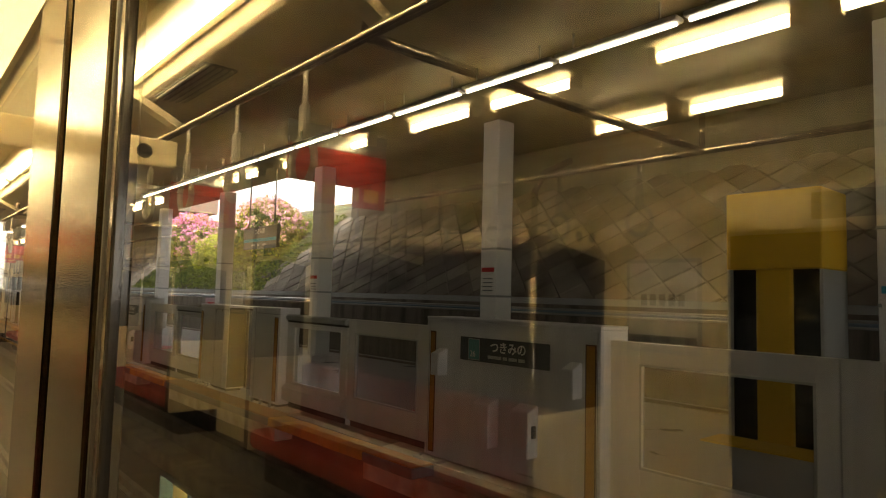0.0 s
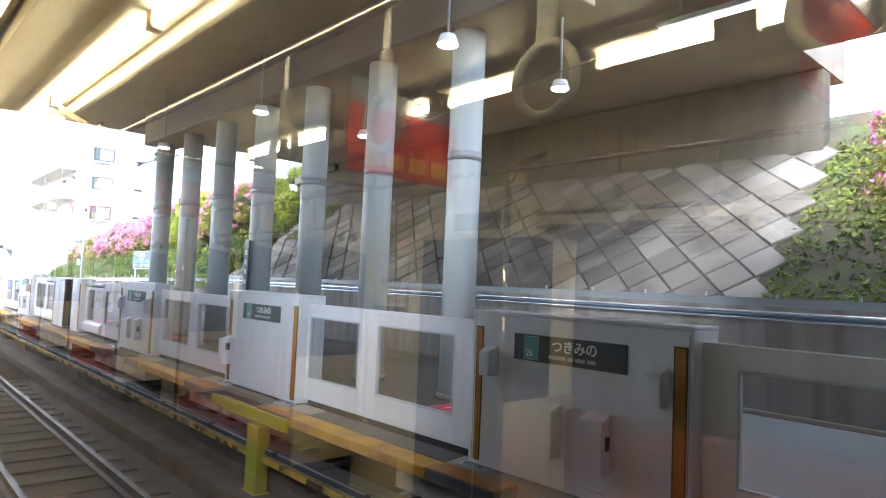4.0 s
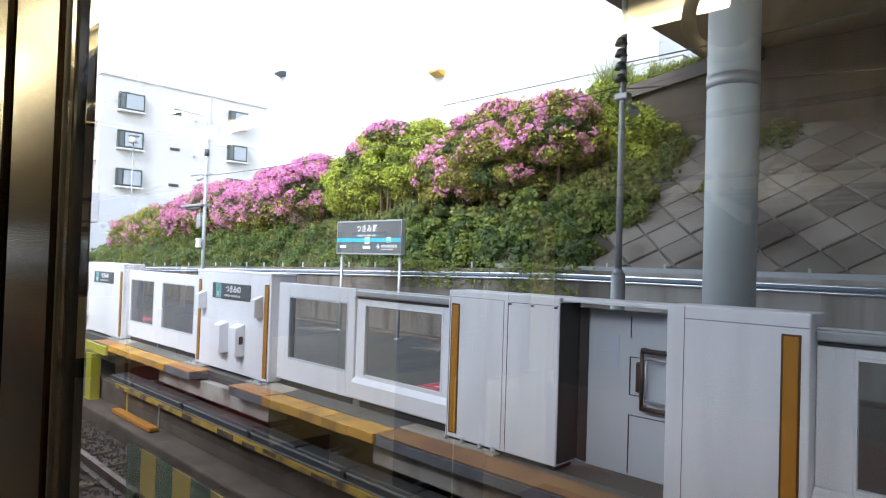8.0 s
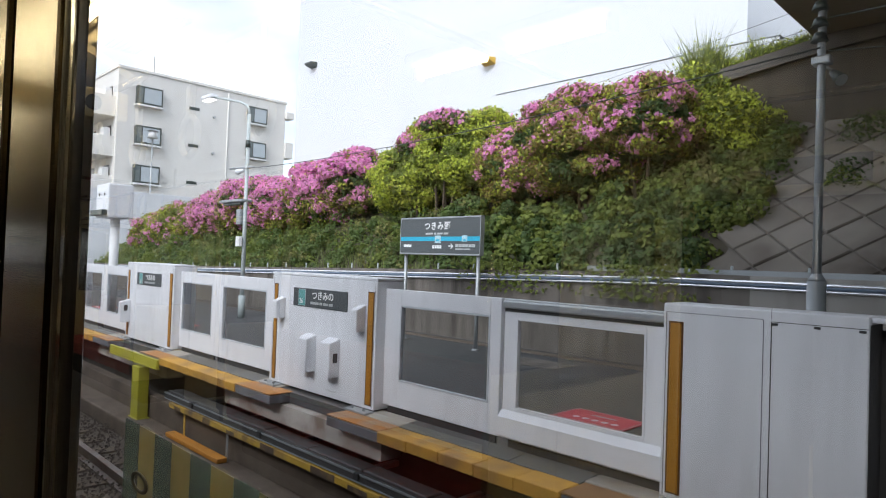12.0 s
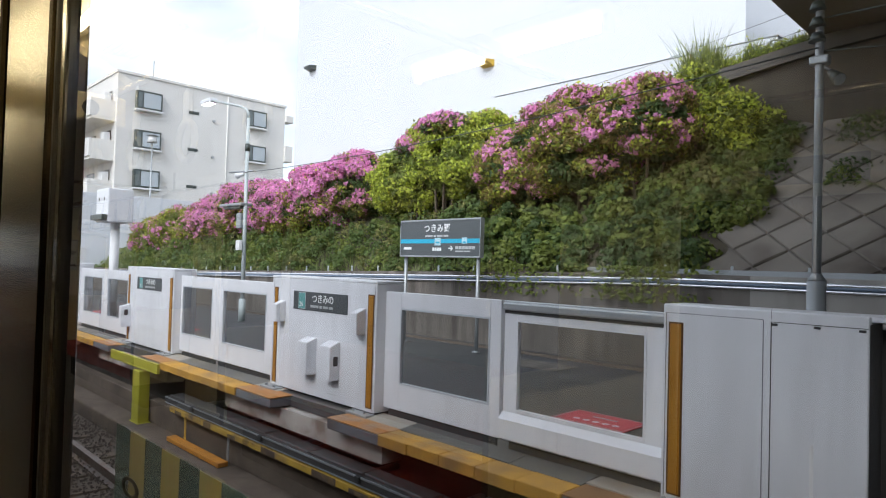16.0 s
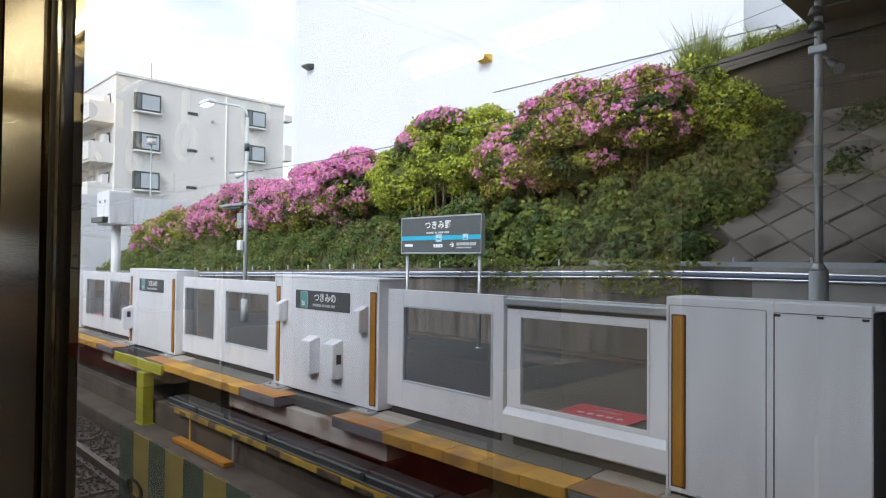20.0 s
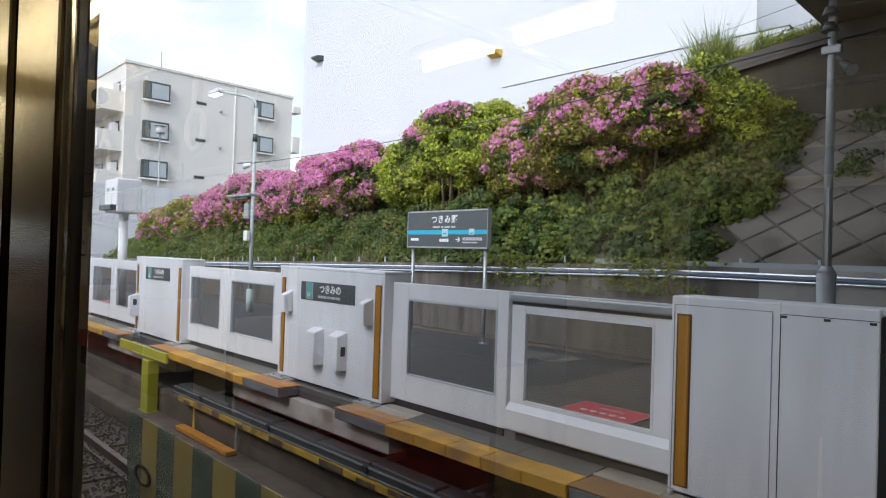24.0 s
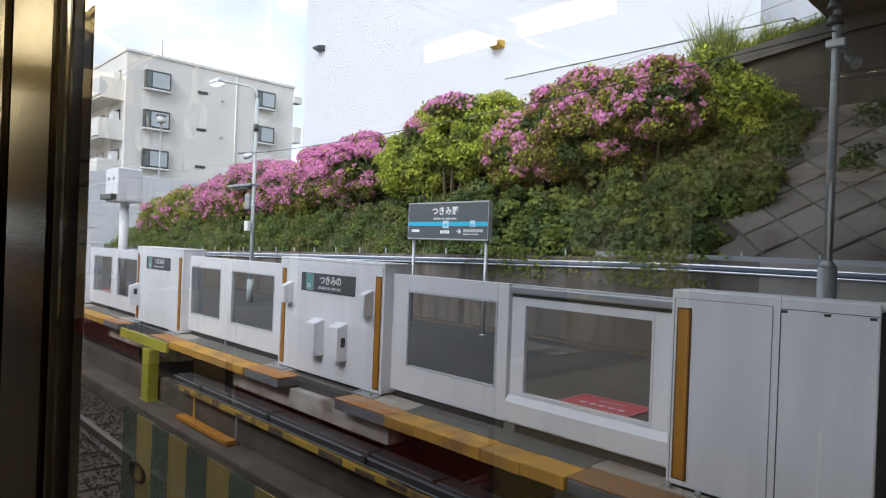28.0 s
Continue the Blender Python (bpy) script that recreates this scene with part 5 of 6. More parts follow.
part("antenna", bar((-1.0, 2.5, 12.2), (-1.0, 2.5, 13.6), 0.03), M_POLE, t)


def bay_window(y0, y1, z0, z1):
    w = part("window", rounded(0.0, 0.35, y0, y1, z0, z1, 0.02), M_FRAME_DARK, t, "dark framed bay window")
    part("pane", plain(0.345, 0.362, y0 + 0.42, y1 - 0.1, z0 + 0.12, z1 - 0.12), M_CURTAIN, w, "pale curtain behind glass")
    part("pane", plain(0.345, 0.362, y0 + 0.08, y0 + 0.34, z0 + 0.12, z1 - 0.12), M_CURTAIN_DIM, w)
    part("sill", rounded(-0.02, 0.42, y0 - 0.06, y1 + 0.06, z0 - 0.12, z0 - 0.002, 0.02), M_WHITE, w)


for z in (9.99, 7.46, 4.93, 2.4):
    bay_window(1.06, 2.66, z, z + 1.17)
    bay_window(8.76, 10.22, z + 0.17, z + 1.36)
    part("vent_window", plain(-0.02, 0.03, 4.55, 5.25, z + 0.33, z + 0.53), M_FRAME_DARK, t, "small dark slot window")
    part("vent_cap", bar((0.0, 6.3, z + 0.1), (0.15, 6.3, z + 0.1), 0.09), M_STEEL, t)
    b = part("balcony", plain(-16, -0.3, -1.35, -0.002, z - 0.95, z - 0.8), M_FACADE, t, "cream balcony with a solid parapet")
    part("balcony_parapet", rounded(-16, -0.3, -1.45, -1.3, z - 0.8, z + 0.32, 0.02), M_FACADE, b)
    part("balcony_end", rounded(-0.42, -0.3, -1.3, -0.002, z - 0.8, z + 0.32, 0.02), M_FACADE, b)
    for k in range(5):
        part("balcony_door", plain(-2.6 - 3.0 * k, -1.0 - 3.0 * k, -0.03, 0.0, z - 0.78, z + 1.1), M_PANE_DARK, t)
    part("air_conditioner", rounded(-1.5, -0.8, -0.5, -0.1, z + 0.35, z + 0.9, 0.03), M_WHITE, b)
part("corner_fin", rounded(-0.6, 0.25, 11.88, 12.5, 8.0, 9.2, 0.02), M_FACADE, t)
part("corner_fin", rounded(-0.6, 0.25, 11.88, 12.5, 11.0, 11.5, 0.02), M_FACADE, t)

structure("wall_white_far", rounded(-36.2, -36.0, 8.0, 24.0, 0.0, 4.75, 0.02), M_WHITE_WALL, "plain white boundary wall before the apartments", "wall")
t = thing("street_lamp", "thin pale street lamp by the apartments", "street lamp", (-38.0, 13.9, 1.0))
part("pole", bar((0, 0, 0), (0, 0, 7.1), 0.05, 0.04), M_STEEL, t)
part("head", bar((0, 0, 7.1), (0, 0, 7.5), 0.28, 0.2, 12), M_WHITE, t)
part("cap", bar((0, 0, 7.5), (0, 0, 7.6), 0.34, 0.1, 12), M_POLE, t)

t = thing("white_hall", "large plain white hall with small vent hoods", "building", (-14.0, 14.9, 3.0))
part("wall", plain(-10.29, 8.59, 0.0, 12.0, 0.0, 12.6), M_WHITE_WALL, t)
for x, z, m in ((-9.01, 6.58, M_FRAME_DARK), (0.88, 4.76, M_WORN_YELLOW)):
    bm = bmesh.new()
    vs = [bm.verts.new((x + s, y, z + q)) for s in (-0.22, 0.22) for y, q in ((0.0, 0.18), (-0.34, 0.12), (-0.34, 0.05), (0.0, -0.04))]
    for i in range(4):
        bm.faces.new((vs[i], vs[(i + 1) % 4], vs[4 + (i + 1) % 4], vs[4 + i]))
    bm.faces.new(vs[:4])
    bm.faces.new(vs[4:])
    part("vent_hood", bm, m, t, "small hooded wall vent")
structure("wall_low_parapet", rounded(-12.5, -4.6, 14.5, 14.75, 3.5, 6.6, 0.02), M_WHITE_WALL, "pale grey low parapet wall above the slope", "wall")
structure("wall_parapet_cap", rounded(-12.52, -4.58, 14.48, 14.77, 6.6005, 6.622, 0.006), M_STEEL, "thin grey capping on the parapet wall", "trim")
structure("wall_green_fence", plain(-24.0, -13.2, 14.5, 14.6, 3.0, 4.7), M_WHITE, "pale fence behind the bushes", "fence")

# overhead cables
def cable(name, a, b, sag, r, label):
    t = thing(name, label, "cable", a, "overhead cables")
    a, b = Vector(a), Vector(b)
    pts = [(b - a) * (i / 16) - Vector((0, 0, sag * 4 * (i / 16) * (1 - i / 16))) for i in range(17)]
    part("wire", path_tube(pts, r, 6), M_FRAME_DARK, t)


cable("overhead_cable", (-14.66, 7.65, 3.68), (-1.69, 6.55, 3.62), 0.15, 0.007, "black sagging cable from lamp post to pole")
cable("overhead_cable", (-42.9, 25.0, 9.1), (-3.0, 10.2, 5.4), 0.9, 0.0035, "thin black cable crossing before the white hall")
cable("overhead_cable", (-42.9, 25.0, 8.5), (-2.8, 10.2, 5.1), 0.9, 0.0035, "thin black cable sagging above the bushes")
cable("overhead_cable", (-42.9, 25.0, 7.9), (-2.6, 10.2, 4.8), 0.9, 0.0035, "thin black cable low above the bushes")
cable("overhead_cable", (-1.69, 6.6, 3.9), (14.0, 6.9, 4.6), 0.2, 0.007, "black cable running under the bridge")
cable("overhead_cable", (-1.69, 6.6, 3.6), (14.0, 13.2, 4.4), 0.2, 0.007, "thin cable slung below the bridge deck")

# downlights under the bridge
first = None
for x in (2.4, 7.4, 12.4):
    for y in (5.3, 7.6):
        if first is None:
            first = thing("downlight", "round lit white downlight under the bridge", "lamp", (x, y, 4.55), "downlights under the bridge")
            part("stem", bar((0, 0, 0.1), (0, 0, 1.455), 0.018), M_POLE, first)
            part("can", bar((0, 0, 0.0), (0, 0, 0.12), 0.14, 0.1, 18), M_WHITE, first)
            part("lens", bar((0, 0, -0.012), (0, 0, -0.0005), 0.12, n=18), M_DOWNLIGHT, first, "lit round lens")
        else:
            copy_thing(first, pose(x, y, 4.55))

# square columns of the station with their posters
first = None
for k in range(8):
    x = 18.5 + 6.17 * k
    if first is None:
        first = thing("station_column", "square white painted station column with dark bands", "column", (x, 8.4, 0), "square station columns")
        part("shaft", rounded(-0.2, 0.2, -0.2, 0.2, 0.0, 4.76, 0.02), M_WHITE, first)
        for q in (1.55, 2.4):
            part("band", rounded(-0.205, 0.205, -0.205, 0.205, q, q + 0.04, 0.004), M_POLE, first)
    else:
        copy_thing(first, pose(x, 8.4, 0))
for k, (x, z, m) in enumerate(((18.5, 2.05, M_RED_AD), (18.5, 1.25, M_PAPER_PINK), (43.18, 1.6, M_PAPER), (49.35, 1.3, M_PAPER), (37.01, 1.5, M_PAPER))):
    t = thing("column_poster", "printed paper notice fixed to a station column", "poster", (x, 8.196, z), "notices on the columns")
    part("sheet", plain(-0.16, 0.16, -0.008, 0.0, 0.0, 0.5), m, t)
    part("header", plain(-0.16, 0.16, -0.011, -0.0085, 0.4, 0.48), M_CYAN if k % 2 else M_RED_AD, t)
    for i in range(4):
        letter_bars((0.1, 0.12), 0.02, M_SIGN, t, -0.12, -0.01, 0.06 + 0.07 * i, 0.02)

# hanging station signs under the canopy and station
t = thing("hanging_sign", "dark hanging station sign with a teal band", "sign", (34.3, 8.0, 2.75))
part("board", rounded(-1.05, 1.05, -0.05, 0.05, 0.0, 0.62, 0.008), M_SIGN, t)
part("band", plain(-1.04, 1.04, -0.054, -0.0505, 0.2, 0.29), M_CYAN, t)
for i, c in enumerate("つきみ野"):
    text_mesh(c, 0.16, M_INK, "station_name", t, (-0.32 + 0.16 * i, -0.0515, 0.4), 0.003)
letter_bars((0.2, 0.1, 0.2), 0.05, M_INK_DIM, t, -0.5, -0.0525, 0.08, 0.2)
for s in (-0.8, 0.8):
    part("hanger", bar((s, 0, 0.6), (s, 0, 2.16), 0.02), M_STEEL, t)
t = thing("track_number_sign", "dark hanging track number sign with white 2", "sign", (19.6, 7.9, 3.62))
part("board", rounded(-0.95, 0.95, -0.05, 0.05, 0.0, 0.42, 0.008), M_SIGN, t)
text_mesh("2", 0.38, M_INK, "number", t, (-0.88, -0.0515, 0.06), 0.004)
letter_bars((0.3, 0.25, 0.3), 0.1, M_INK_DIM, t, -0.5, -0.0525, 0.2, 0.06)
part("red_strip", plain(-0.55, 0.9, -0.0525, -0.0505, 0.03, 0.12), M_RED_AD, t)
for s in (-0.7, 0.7):
    part("hanger", bar((s, 0, 0.4), (s, 0, 1.14), 0.02), M_STEEL, t)
for x in (21.3, 27.35):
    t = thing("wall_banner", "pink and white printed banner on the wall", "banner", (x, WALL_Y - 0.06, 0.75), "banners on the wall")
    part("sheet", rounded(-0.75, 0.75, 0.0, 0.02, 0.0, 0.5, 0.004), M_PAPER_PINK, t)
    letter_bars((0.3, 0.2, 0.35), 0.1, M_RED_AD, t, -0.5, -0.001, 0.25, 0.06)
first = None
for k in range(25):
    x = 15.5 + 1.75 * k
    if first is None:
        first = thing("platform_tube_lamp", "lit fluorescent lamp hanging over the platform", "lamp", (x, 6.4, 4.42), "tube lamps over the platform")
        part("fitting", rounded(-0.84, 0.84, -0.09, 0.09, 0.04, 0.1, 0.02), M_WHITE, first)
        part("tube", bar((-0.8, 0, 0.015), (0.8, 0, 0.015), 0.02), M_TUBE_STATION, first, "lit fluorescent tube")
        for q in (-0.6, 0.6):
            part("stem", bar((q, 0, 0.1), (q, 0, 0.335), 0.012), M_POLE, first)
    else:
        copy_thing(first, pose(x, 6.4, 4.42 + (0.0 if x < 29.5 else 0.15)))
# yellow framed lift entrance
t = thing("lift_entrance", "bright yellow framed lift entrance with dark glass doors", "lift", (48.29, 8.0, 0))
part("header", rounded(-0.52, 0.52, -0.4, 0.4, 1.95, 2.85, 0.02), M_HIVIS, t)
part("mullion", rounded(-0.19, 0.19, -0.38, 0.38, 0.0, 1.95, 0.02), M_HIVIS, t)
for s in (-1, 1):
    part("jamb", rounded(s * 0.5 - 0.02, s * 0.5 + 0.02, -0.38, 0.38, 0.0, 1.95, 0.01), M_POLE, t)
    part("pane", plain(min(s * 0.19, s * 0.48), max(s * 0.19, s * 0.48), -0.3, -0.28, 0.0, 1.95), M_PANE_DARK, t)
part("threshold", rounded(-0.6, 0.6, -0.9, -0.4, 0.0, 0.02, 0.004), M_HIVIS, t, "yellow marked threshold")


# ---- the train: side wall with its windows, and the saloon behind the camera ----
GLASS_Y = 0.215
FAR_Y = -2.5
TRAIN_X0, TRAIN_X1 = -22.0, 62.0
POSTS = [-22.54 + 2.2 * i for i in range(10)]
POSTS += [-0.603, 1.336, 3.776, 5.306, 7.24, 9.392, 20.66, 24.083, 31.73, 40.606, 50.64, 57.5]

structure("train_floor", plain(TRAIN_X0, TRAIN_X1, FAR_Y - 0.1, GLASS_Y + 0.1, -0.1, 0.0), M_TRAIN_FLOOR, "dark worn vinyl floor of the train", "floor")
structure("train_wall_lower", plain(TRAIN_X0, TRAIN_X1, GLASS_Y - 0.01, GLASS_Y + 0.02, 0.0, 0.95), M_CREAM, "cream laminate wall under the train windows", "wall")
structure("train_wall_upper", plain(TRAIN_X0, TRAIN_X1, GLASS_Y - 0.01, GLASS_Y + 0.02, 1.98, 2.3), M_CREAM, "cream laminate wall over the train windows", "wall")
structure("train_ceiling", plain(TRAIN_X0, TRAIN_X1, FAR_Y - 0.1, GLASS_Y + 0.1, 2.3, 2.4), M_CEIL, "cream panelled train ceiling", "ceiling")


structure("train_side_lower", plain(TRAIN_X0, TRAIN_X1, GLASS_Y + 0.0205, GLASS_Y + 0.034, -0.12, 0.945), M_TRAIN_SIDE, "dull stainless outer side below the train windows", "wall")
structure("train_side_upper", plain(TRAIN_X0, TRAIN_X1, GLASS_Y + 0.0205, GLASS_Y + 0.034, 1.985, 2.46), M_TRAIN_SIDE, "dull stainless outer side above the train windows", "wall")
# Unseen dark box, added to darken the trackside below the train.
structure("train_underframe", rounded(TRAIN_X0, TRAIN_X1, -2.35, -0.05, -0.85, -0.101, 0.03), M_GASKET, "unseen black box under the train floor, added to block light", "underframe")


def post():
    """A window post: panel, door edge panel, gaskets and the bright window edge; its window edge at x = 0."""
    t = thing("window_post", "brushed stainless steel window post with black gaskets", "post", group="window posts of the train")
    y0, y1 = GLASS_Y - 0.012, GLASS_Y + 0.014
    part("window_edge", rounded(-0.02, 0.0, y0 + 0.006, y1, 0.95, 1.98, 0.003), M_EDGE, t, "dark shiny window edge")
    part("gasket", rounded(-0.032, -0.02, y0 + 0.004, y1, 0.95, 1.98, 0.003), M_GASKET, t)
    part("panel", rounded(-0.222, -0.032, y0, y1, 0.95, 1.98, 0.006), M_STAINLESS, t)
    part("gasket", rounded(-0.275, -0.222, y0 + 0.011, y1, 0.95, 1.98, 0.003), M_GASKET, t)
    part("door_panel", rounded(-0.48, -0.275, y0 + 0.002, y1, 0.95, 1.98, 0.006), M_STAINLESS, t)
    return t


first_post = None
for x in POSTS:
    if first_post is None:
        first_post = post()
        first_post.matrix_basis = pose(x, 0, 0)
    else:
        copy_thing(first_post, pose(x, 0, 0))
for i, (a, b) in enumerate(zip(POSTS, POSTS[1:] + [TRAIN_X1])):
    w = tagged(new("window_%d" % (i + 1), pane_mesh(a + 0.001, b - 0.481, GLASS_Y, GLASS_Y + 0.006, 0.95, 1.98, M_PANE_TRAIN)), "clear train window pane", "window", kind="structure")

# far side of the saloon
structure("train_wall_far_lower", plain(TRAIN_X0, TRAIN_X1, FAR_Y - 0.1, FAR_Y, 0.0, 0.85), M_CREAM, "cream laminate wall behind the seats", "wall")
structure("train_wall_far_upper", plain(TRAIN_X0, TRAIN_X1, FAR_Y - 0.1, FAR_Y, 1.86, 2.3), M_CREAM, "cream laminate wall over the far windows", "wall")
bm = bmesh.new()
pts = [(-0.1, 2.06), (0.0, 2.06), (0.28, 2.299), (-0.1, 2.299)]
a = [bm.verts.new((TRAIN_X0, FAR_Y + y, z)) for y, z in pts]
b = [bm.verts.new((TRAIN_X1, FAR_Y + y, z)) for y, z in pts]
for i in range(4):
    bm.faces.new((a[i], a[(i + 1) % 4], b[(i + 1) % 4], b[i]))
structure("train_cove", bm, M_CEIL, "cream sloping cove between wall and ceiling", "ceiling")

BAYS = [61.3, 56.3, 51.3, 46.3, 41.35, 36.9, 32.5, 28.4, 24.7, 20.3, 16.2, 12.1, 7.9, 4.0, 0.05, -4.6, -9.2, -13.8]


def bench(n):
    """A long seat with its end screens and grab poles, from x = -n to 0."""
    t = thing("bench_seat", "long dark red moquette bench seat with cream end screens", "seat", group="bench seats of the train")
    part("cushion", rounded(0.03 - n, -0.03, FAR_Y + 0.1, FAR_Y + 0.56, 0.28, 0.43, 0.04, 3), M_SEAT, t)
    part("backrest", rounded(0.03 - n, -0.03, FAR_Y + 0.003, FAR_Y + 0.11, 0.49, 0.94, 0.03, 3), M_SEAT_BACK, t)
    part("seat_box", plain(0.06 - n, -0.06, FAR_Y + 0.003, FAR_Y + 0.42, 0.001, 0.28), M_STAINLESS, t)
    part("white_strip", rounded(0.03 - n, -0.03, FAR_Y + 0.003, FAR_Y + 0.15, 0.435, 0.488, 0.01), M_PAPER, t, "white strip between cushion and backrest")
    for x in (-n - 0.02, -0.02):
        part("end_screen", rounded(x, x + 0.04, FAR_Y + 0.003, FAR_Y + 0.55, 0.25, 1.0, 0.015), M_CREAM, t)
        part("grab_pole", bar((x + 0.02, FAR_Y + 0.57, 0.25), (x + 0.02, FAR_Y + 0.57, 2.06), 0.016), M_CHROME, t)
        part("pole_elbow", path_tube([(x + 0.02, FAR_Y + 0.57, 2.06), (x + 0.02, FAR_Y + 0.5, 2.16), (x + 0.02, FAR_Y + 0.3, 2.25)], 0.016), M_CHROME, t)
    return t


def rack(n):
    t = thing("luggage_rack", "steel luggage rack over the bench", "rack", group="luggage racks of the train")
    for dy, z in ((0.36, 1.86), (0.27, 1.85), (0.18, 1.84), (0.09, 1.83), (0.36, 1.93)):
        part("rack_bar", bar((-n, FAR_Y + dy, z), (0, FAR_Y + dy, z), 0.012, n=8), M_CHROME, t)
    for x in (-n, -n / 2, 0):
        bm = bmesh.new()
        vs = [bm.verts.new((x + s, FAR_Y + y, z)) for s in (-0.012, 0.012) for y, z in ((0.002, 1.76), (0.002, 1.9), (0.38, 1.96), (0.38, 1.83))]
        for i in range(4):
            bm.faces.new((vs[i], vs[(i + 1) % 4], vs[4 + (i + 1) % 4], vs[4 + i]))
        bm.faces.new(vs[:4])
        bm.faces.new(vs[4:])
        k = part("bracket", bm, M_CREAM, t)
        for y in (0.13, 0.24):
            part("bracket_hole", bar((x - 0.0135, FAR_Y + y, 1.87), (x + 0.0135, FAR_Y + y, 1.87), 0.028, n=12), M_GASKET, k)
    return t


def far_window(n):
    t = thing("far_window", "dark window pair in the far train wall", "window", group="far windows of the train", kind="structure")
    part("frame", rounded(-n, 0.06 - n, FAR_Y - 0.06, FAR_Y + 0.012, 0.85, 1.86, 0.01), M_STAINLESS, t)
    part("frame", rounded(-0.06, 0, FAR_Y - 0.06, FAR_Y + 0.012, 0.85, 1.86, 0.01), M_STAINLESS, t)
    part("mullion", rounded(-n / 2 - 0.03, -n / 2 + 0.03, FAR_Y - 0.06, FAR_Y + 0.01, 0.85, 1.86, 0.01), M_STAINLESS, t)
    part("pane", plain(0.06 - n, -n / 2 - 0.03, FAR_Y - 0.05, FAR_Y - 0.04, 0.85, 1.86), M_PANE_DARK, t)
    part("pane", plain(-n / 2 + 0.03, -0.06, FAR_Y - 0.05, FAR_Y - 0.04, 0.85, 1.86), M_PANE_DARK, t)
    part("pier_panel", plain(0.0005, 0.66, FAR_Y - 0.1, FAR_Y - 0.001, 0.85, 1.86), M_CREAM, t)
    part("pier_panel", plain(-n - 0.2, -n - 0.0005, FAR_Y - 0.1, FAR_Y - 0.003, 0.85, 1.86), M_CREAM, t)
    return t


def far_door():
    t = thing("train_door", "closed stainless double door of the train with dark panes", "door", group="far doors of the train", kind="structure")
    for s in (-1, 1):
        d = part("door_leaf", rounded(min(s * 0.005, s * 0.56), max(s * 0.005, s * 0.56), FAR_Y - 0.05, FAR_Y + 0.004, 0.03, 1.855, 0.01), M_STAINLESS, t)
        part("pane", rounded(s * 0.28 - 0.2, s * 0.28 + 0.2, FAR_Y + 0.002, FAR_Y + 0.009, 0.85, 1.65, 0.003), M_PANE_DARK, d)
    part("header", rounded(-0.6, 0.6, FAR_Y - 0.05, FAR_Y + 0.05, 1.862, 2.05, 0.015), M_CREAM, t)
    part("display", plain(-0.2, 0.2, FAR_Y + 0.0505, FAR_Y + 0.056, 1.9, 2.01), M_SIGN, t, "dark display panel over the door")
    return t


def poster(w, h):
    t = thing("framed_poster", "pale framed poster on the train wall", "poster", group="posters of the train")
    part("frame", rounded(-w / 2 - 0.02, w / 2 + 0.02, FAR_Y + 0.0005, FAR_Y + 0.008, 0, h + 0.04, 0.003), M_STEEL, t)
    part("sheet", plain(-w / 2, w / 2, FAR_Y + 0.0085, FAR_Y + 0.011, 0.02, h + 0.02), M_PAPER, t)
    bm = bmesh.new()
    for i in range(5):
        box(bm, -w * 0.32 + i * w * 0.14, -w * 0.32 + i * w * 0.14 + w * 0.09, FAR_Y + 0.0115, FAR_Y + 0.013, h * 0.55, h * 0.68)
    part("lettering", bm, M_SIGN, t)
    part("blue_band", plain(-w / 2, w / 2, FAR_Y + 0.0115, FAR_Y + 0.013, h * 0.12, h * 0.2), M_STICKER_BLUE, t)
    return t


def strap(y, z):
    """A hanging strap with its grip ring."""
    t = thing("hand_strap", "grey hanging strap with a round grip ring", "strap", group="hand straps of the train")
    part("band", rounded(-0.012, 0.012, y - 0.003, y + 0.003, z - 0.2, z + 0.012, 0.002, 1), M_STRAP, t)
    part("cover", rounded(-0.017, 0.017, y - 0.009, y + 0.009, z - 0.2, z - 0.1, 0.004, 1), M_STRAP, t)
    r = part("grip_ring", ring(0.058, 0.01), M_STRAP, t)
    r.location = (0, y, z - 0.25)
    return t


def lamp(y, half):
    t = thing("ceiling_lamp", "bare white fluorescent tube on a cream fitting", "lamp", group="fluorescent lamps of the train")
    part("fitting", rounded(-half, half, y - 0.07, y + 0.07, 2.262, 2.3, 0.012), M_CEIL, t)
    part("tube", bar((0.025 - half, y, 2.235), (half - 0.025, y, 2.235), 0.016, n=10), M_TUBE, t, "lit fluorescent tube")
    for s in (-1, 1):
        part("holder", rounded(s * (half - 0.012) - 0.012, s * (half - 0.012) + 0.012, y - 0.02, y + 0.02, 2.21, 2.265, 0.004), M_CEIL, t)
    return t


def hanging_ad(red):
    t = thing("hanging_poster", "red paper poster hanging from the train ceiling" if red else "pale paper poster hanging from the train ceiling", "poster", group="hanging posters of the train")
    part("clip_rail", rounded(-0.006, 0.006, -0.26, 0.26, 2.2, 2.3, 0.002), M_STEEL, t)
    part("sheet", plain(-0.003, 0.003, -0.26, 0.26, 1.95, 2.2), M_RED_AD if red else M_PAPER, t)
    bm = bmesh.new()
    for i in range(4):
        box(bm, -0.005, 0.005, -0.22 + 0.11 * i, -0.14 + 0.11 * i, 1.98, 2.04)
    part("print", bm, M_AD_YELLOW if red else M_CYAN, t)
    return t


duct = tagged(new("ceiling_duct"), "cream air duct along the train ceiling with slotted vents", "duct", kind="structure")
part("casing", rounded(TRAIN_X0, TRAIN_X1, -0.75, -0.265, 2.225, 2.301, 0.02), M_CEIL, duct)
vent_me = mesh_of("vent", plain(-0.23, 0.23, -0.395, -0.29, 2.219, 2.2245), M_FRAME_DARK)
